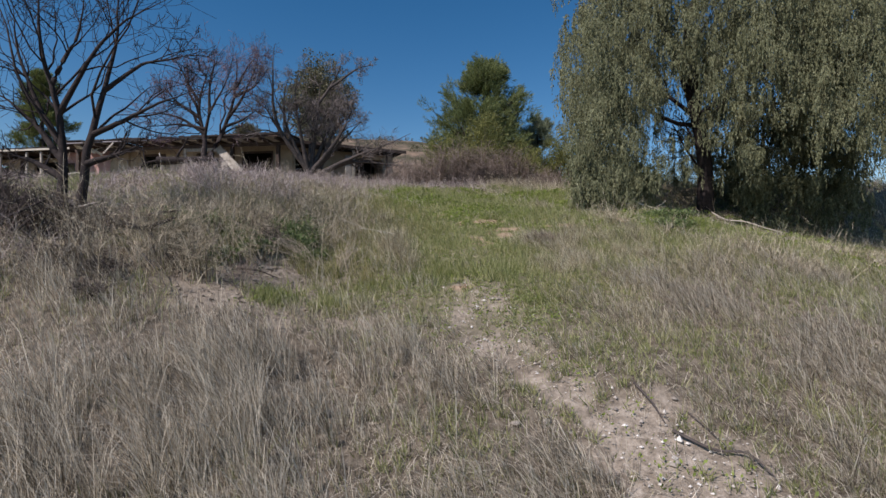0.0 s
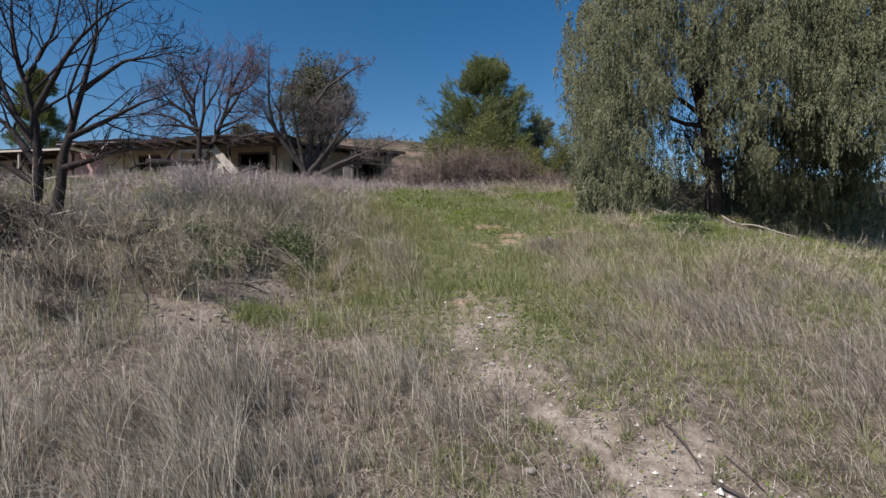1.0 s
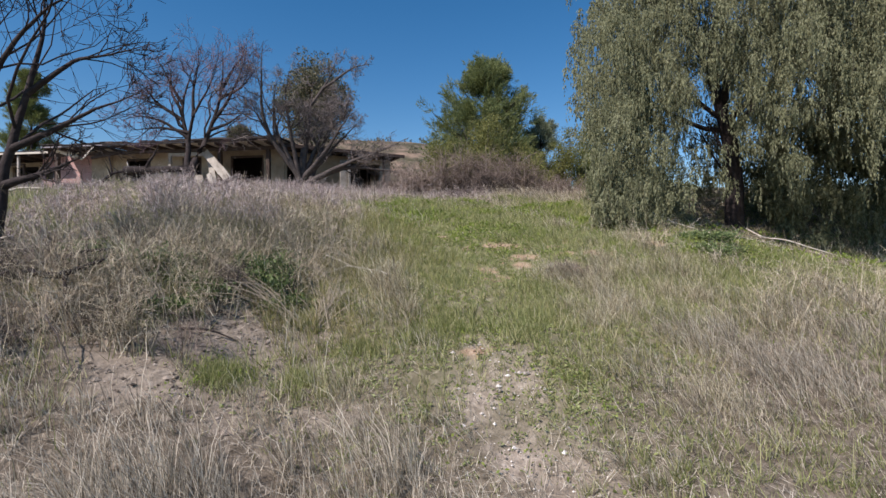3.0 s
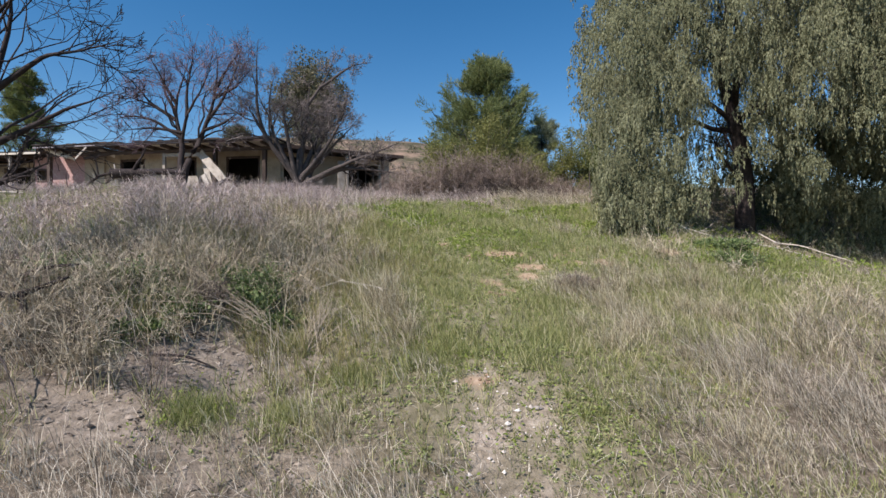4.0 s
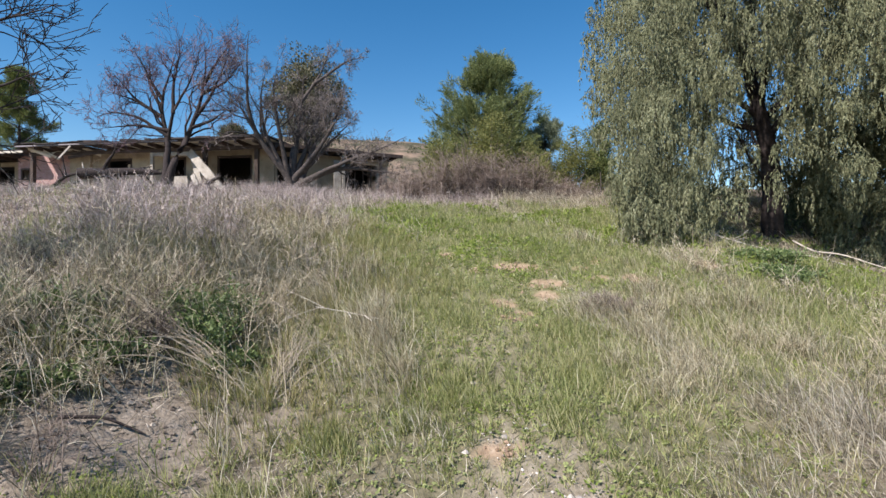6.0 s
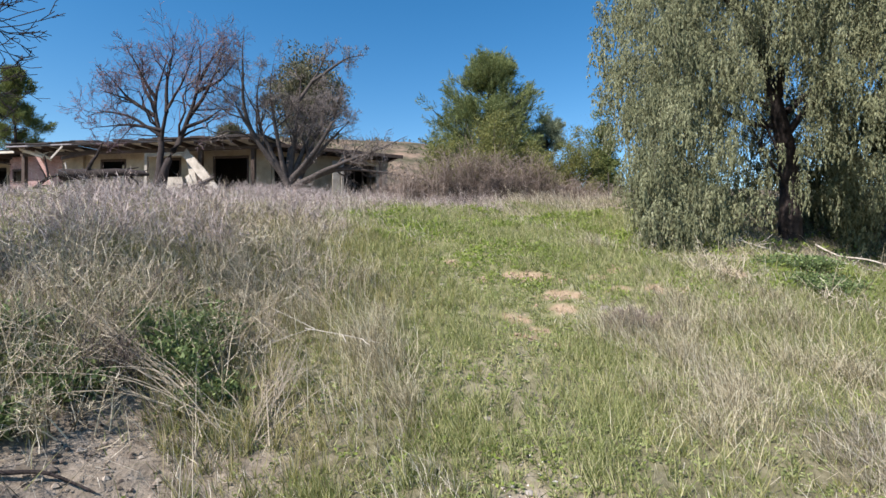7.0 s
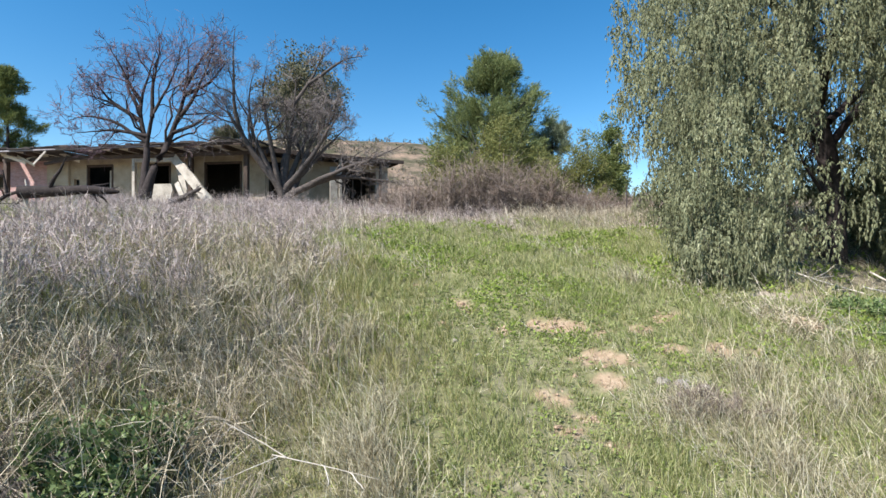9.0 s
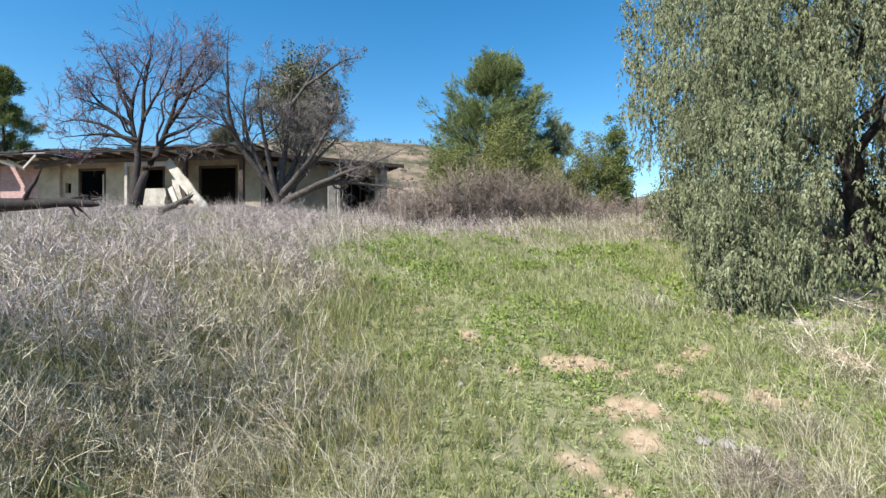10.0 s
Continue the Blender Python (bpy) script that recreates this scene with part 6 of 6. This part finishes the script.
def soil_clods(spots, n, mat, label):
    """Clods and chips of soil on the worn ground."""
    pick = RNG.integers(0, len(spots), n)
    w = np.array(spots)[pick]
    x, y = w[:, 0] + RNG.normal(0, 0.55, n) * w[:, 2], w[:, 1] + RNG.normal(0, 0.6, n) * w[:, 3]
    size = RNG.lognormal(-4.3, 0.5, n)
    c = np.stack([x, y, ground_z(x, y) - 0.005], 1)
    d = np.array([(1, 0, 0), (0, 1, 0), (-1, 0, 0), (0, -1, 0), (0, 0, 0.7), (0, 0, -0.6)], float)
    v = c[:, None] + d * size[:, None, None] * RNG.uniform(0.6, 1.4, (n, 6, 1))
    f = np.array([(0, 1, 4), (1, 2, 4), (2, 3, 4), (3, 0, 4), (1, 0, 5), (2, 1, 5), (3, 2, 5), (0, 3, 5)])
    tagged(new("soil_clods", mesh_from("soil_clods", v.reshape(-1, 3), tris=(np.arange(n)[:, None, None] * 6 + f).reshape(-1, 3), mat=mat)), label, "soil clods", kind="stuff")


DARK_CLOD = material("dark_litter", [(0.04, 0.033, 0.027), (0.085, 0.07, 0.056), (0.17, 0.145, 0.12)], 0.95, 9, 0.6, 0.5, 60)
CLOD = material("brown_clods", [(0.12, 0.095, 0.075), (0.24, 0.2, 0.16), (0.38, 0.33, 0.27)], 0.95, 9, 0.6, 0.5, 60)
RED_CLOD = material("reddish_clods", [(0.19, 0.13, 0.085), (0.33, 0.235, 0.16), (0.43, 0.325, 0.235)], 0.95, 9, 0.6, 0.5, 60)
soil_clods([(-3.4, 7.75, 0.5, 0.45), (-4.6, 7.6, 0.7, 0.5), (-5.6, 7.4, 0.8, 0.6), (-6.8, 8.2, 1.0, 0.7), (-3.1, 8.5, 0.5, 0.3), (-2.7, 7.0, 0.6, 0.3)], 550, DARK_CLOD, "dark crumbled soil and leaf litter on the bank")
soil_clods(WORN, 900, CLOD, "crumbled brown soil clods on the worn bank")
soil_clods(RED, 600, RED_CLOD, "crumbled reddish soil clods on bare patches")


def leafy_weed(x, y, wide, high):
    z = float(ground_z(x, y))
    plant = thing("leafy_weed", x, y, z, "dark green bushy broad-leaved weed among the brush", "weed")
    n = int(24 + 130 * wide)
    a, s = RNG.uniform(0, 2 * np.pi, n), np.sqrt(RNG.random(n))
    s = s * (1 + 0.35 * np.sin(2 * a + 3 * x) + 0.3 * np.sin(3 * a + 5 * y))
    ends = np.stack([np.cos(a) * s * wide, np.sin(a) * s * wide, (0.4 + 0.6 * RNG.random(n)) * high * (1.1 - 0.4 * s)], 1)
    curves = np.stack([bent([(e[0] * 0.3, e[1] * 0.3, 0), (e[0] * 0.6, e[1] * 0.6, e[2] * 0.6), e], 6, 0.04) for e in ends])
    v, q = tubes(curves, np.full((n, 6), 0.004), 3)
    put("stem_tangle", mesh_from("stem_tangle", v, q, mat=LEAFY), plant)
    u = curves[:, 1:].reshape(-1, 3)
    v, q = leaf_clumps(u, 0.1, 6, 0.055, 0.55)
    put("foliage", mesh_from("foliage", v, q, mat=LEAFY), plant)


for x, y, w, h in [(-2.8, 9.4, 0.4, 0.5), (-3.2, 9.65, 0.4, 0.52), (-2.75, 9.9, 0.4, 0.6), (-2.4, 9.15, 0.3, 0.2), (-4.3, 9.2, 0.6, 0.42), (-4.7, 9.0, 0.5, 0.3), (-5.3, 9.3, 0.5, 0.3), (-3.4, 8.75, 0.35, 0.22), (-3.9, 8.9, 0.35, 0.26), (-3.6, 8.3, 0.22, 0.12), (-3.95, 8.0, 0.25, 0.2), (5.8, 12.6, 0.7, 0.16), (6.2, 13.6, 0.8, 0.16)]:
    leafy_weed(x, y, w, h)
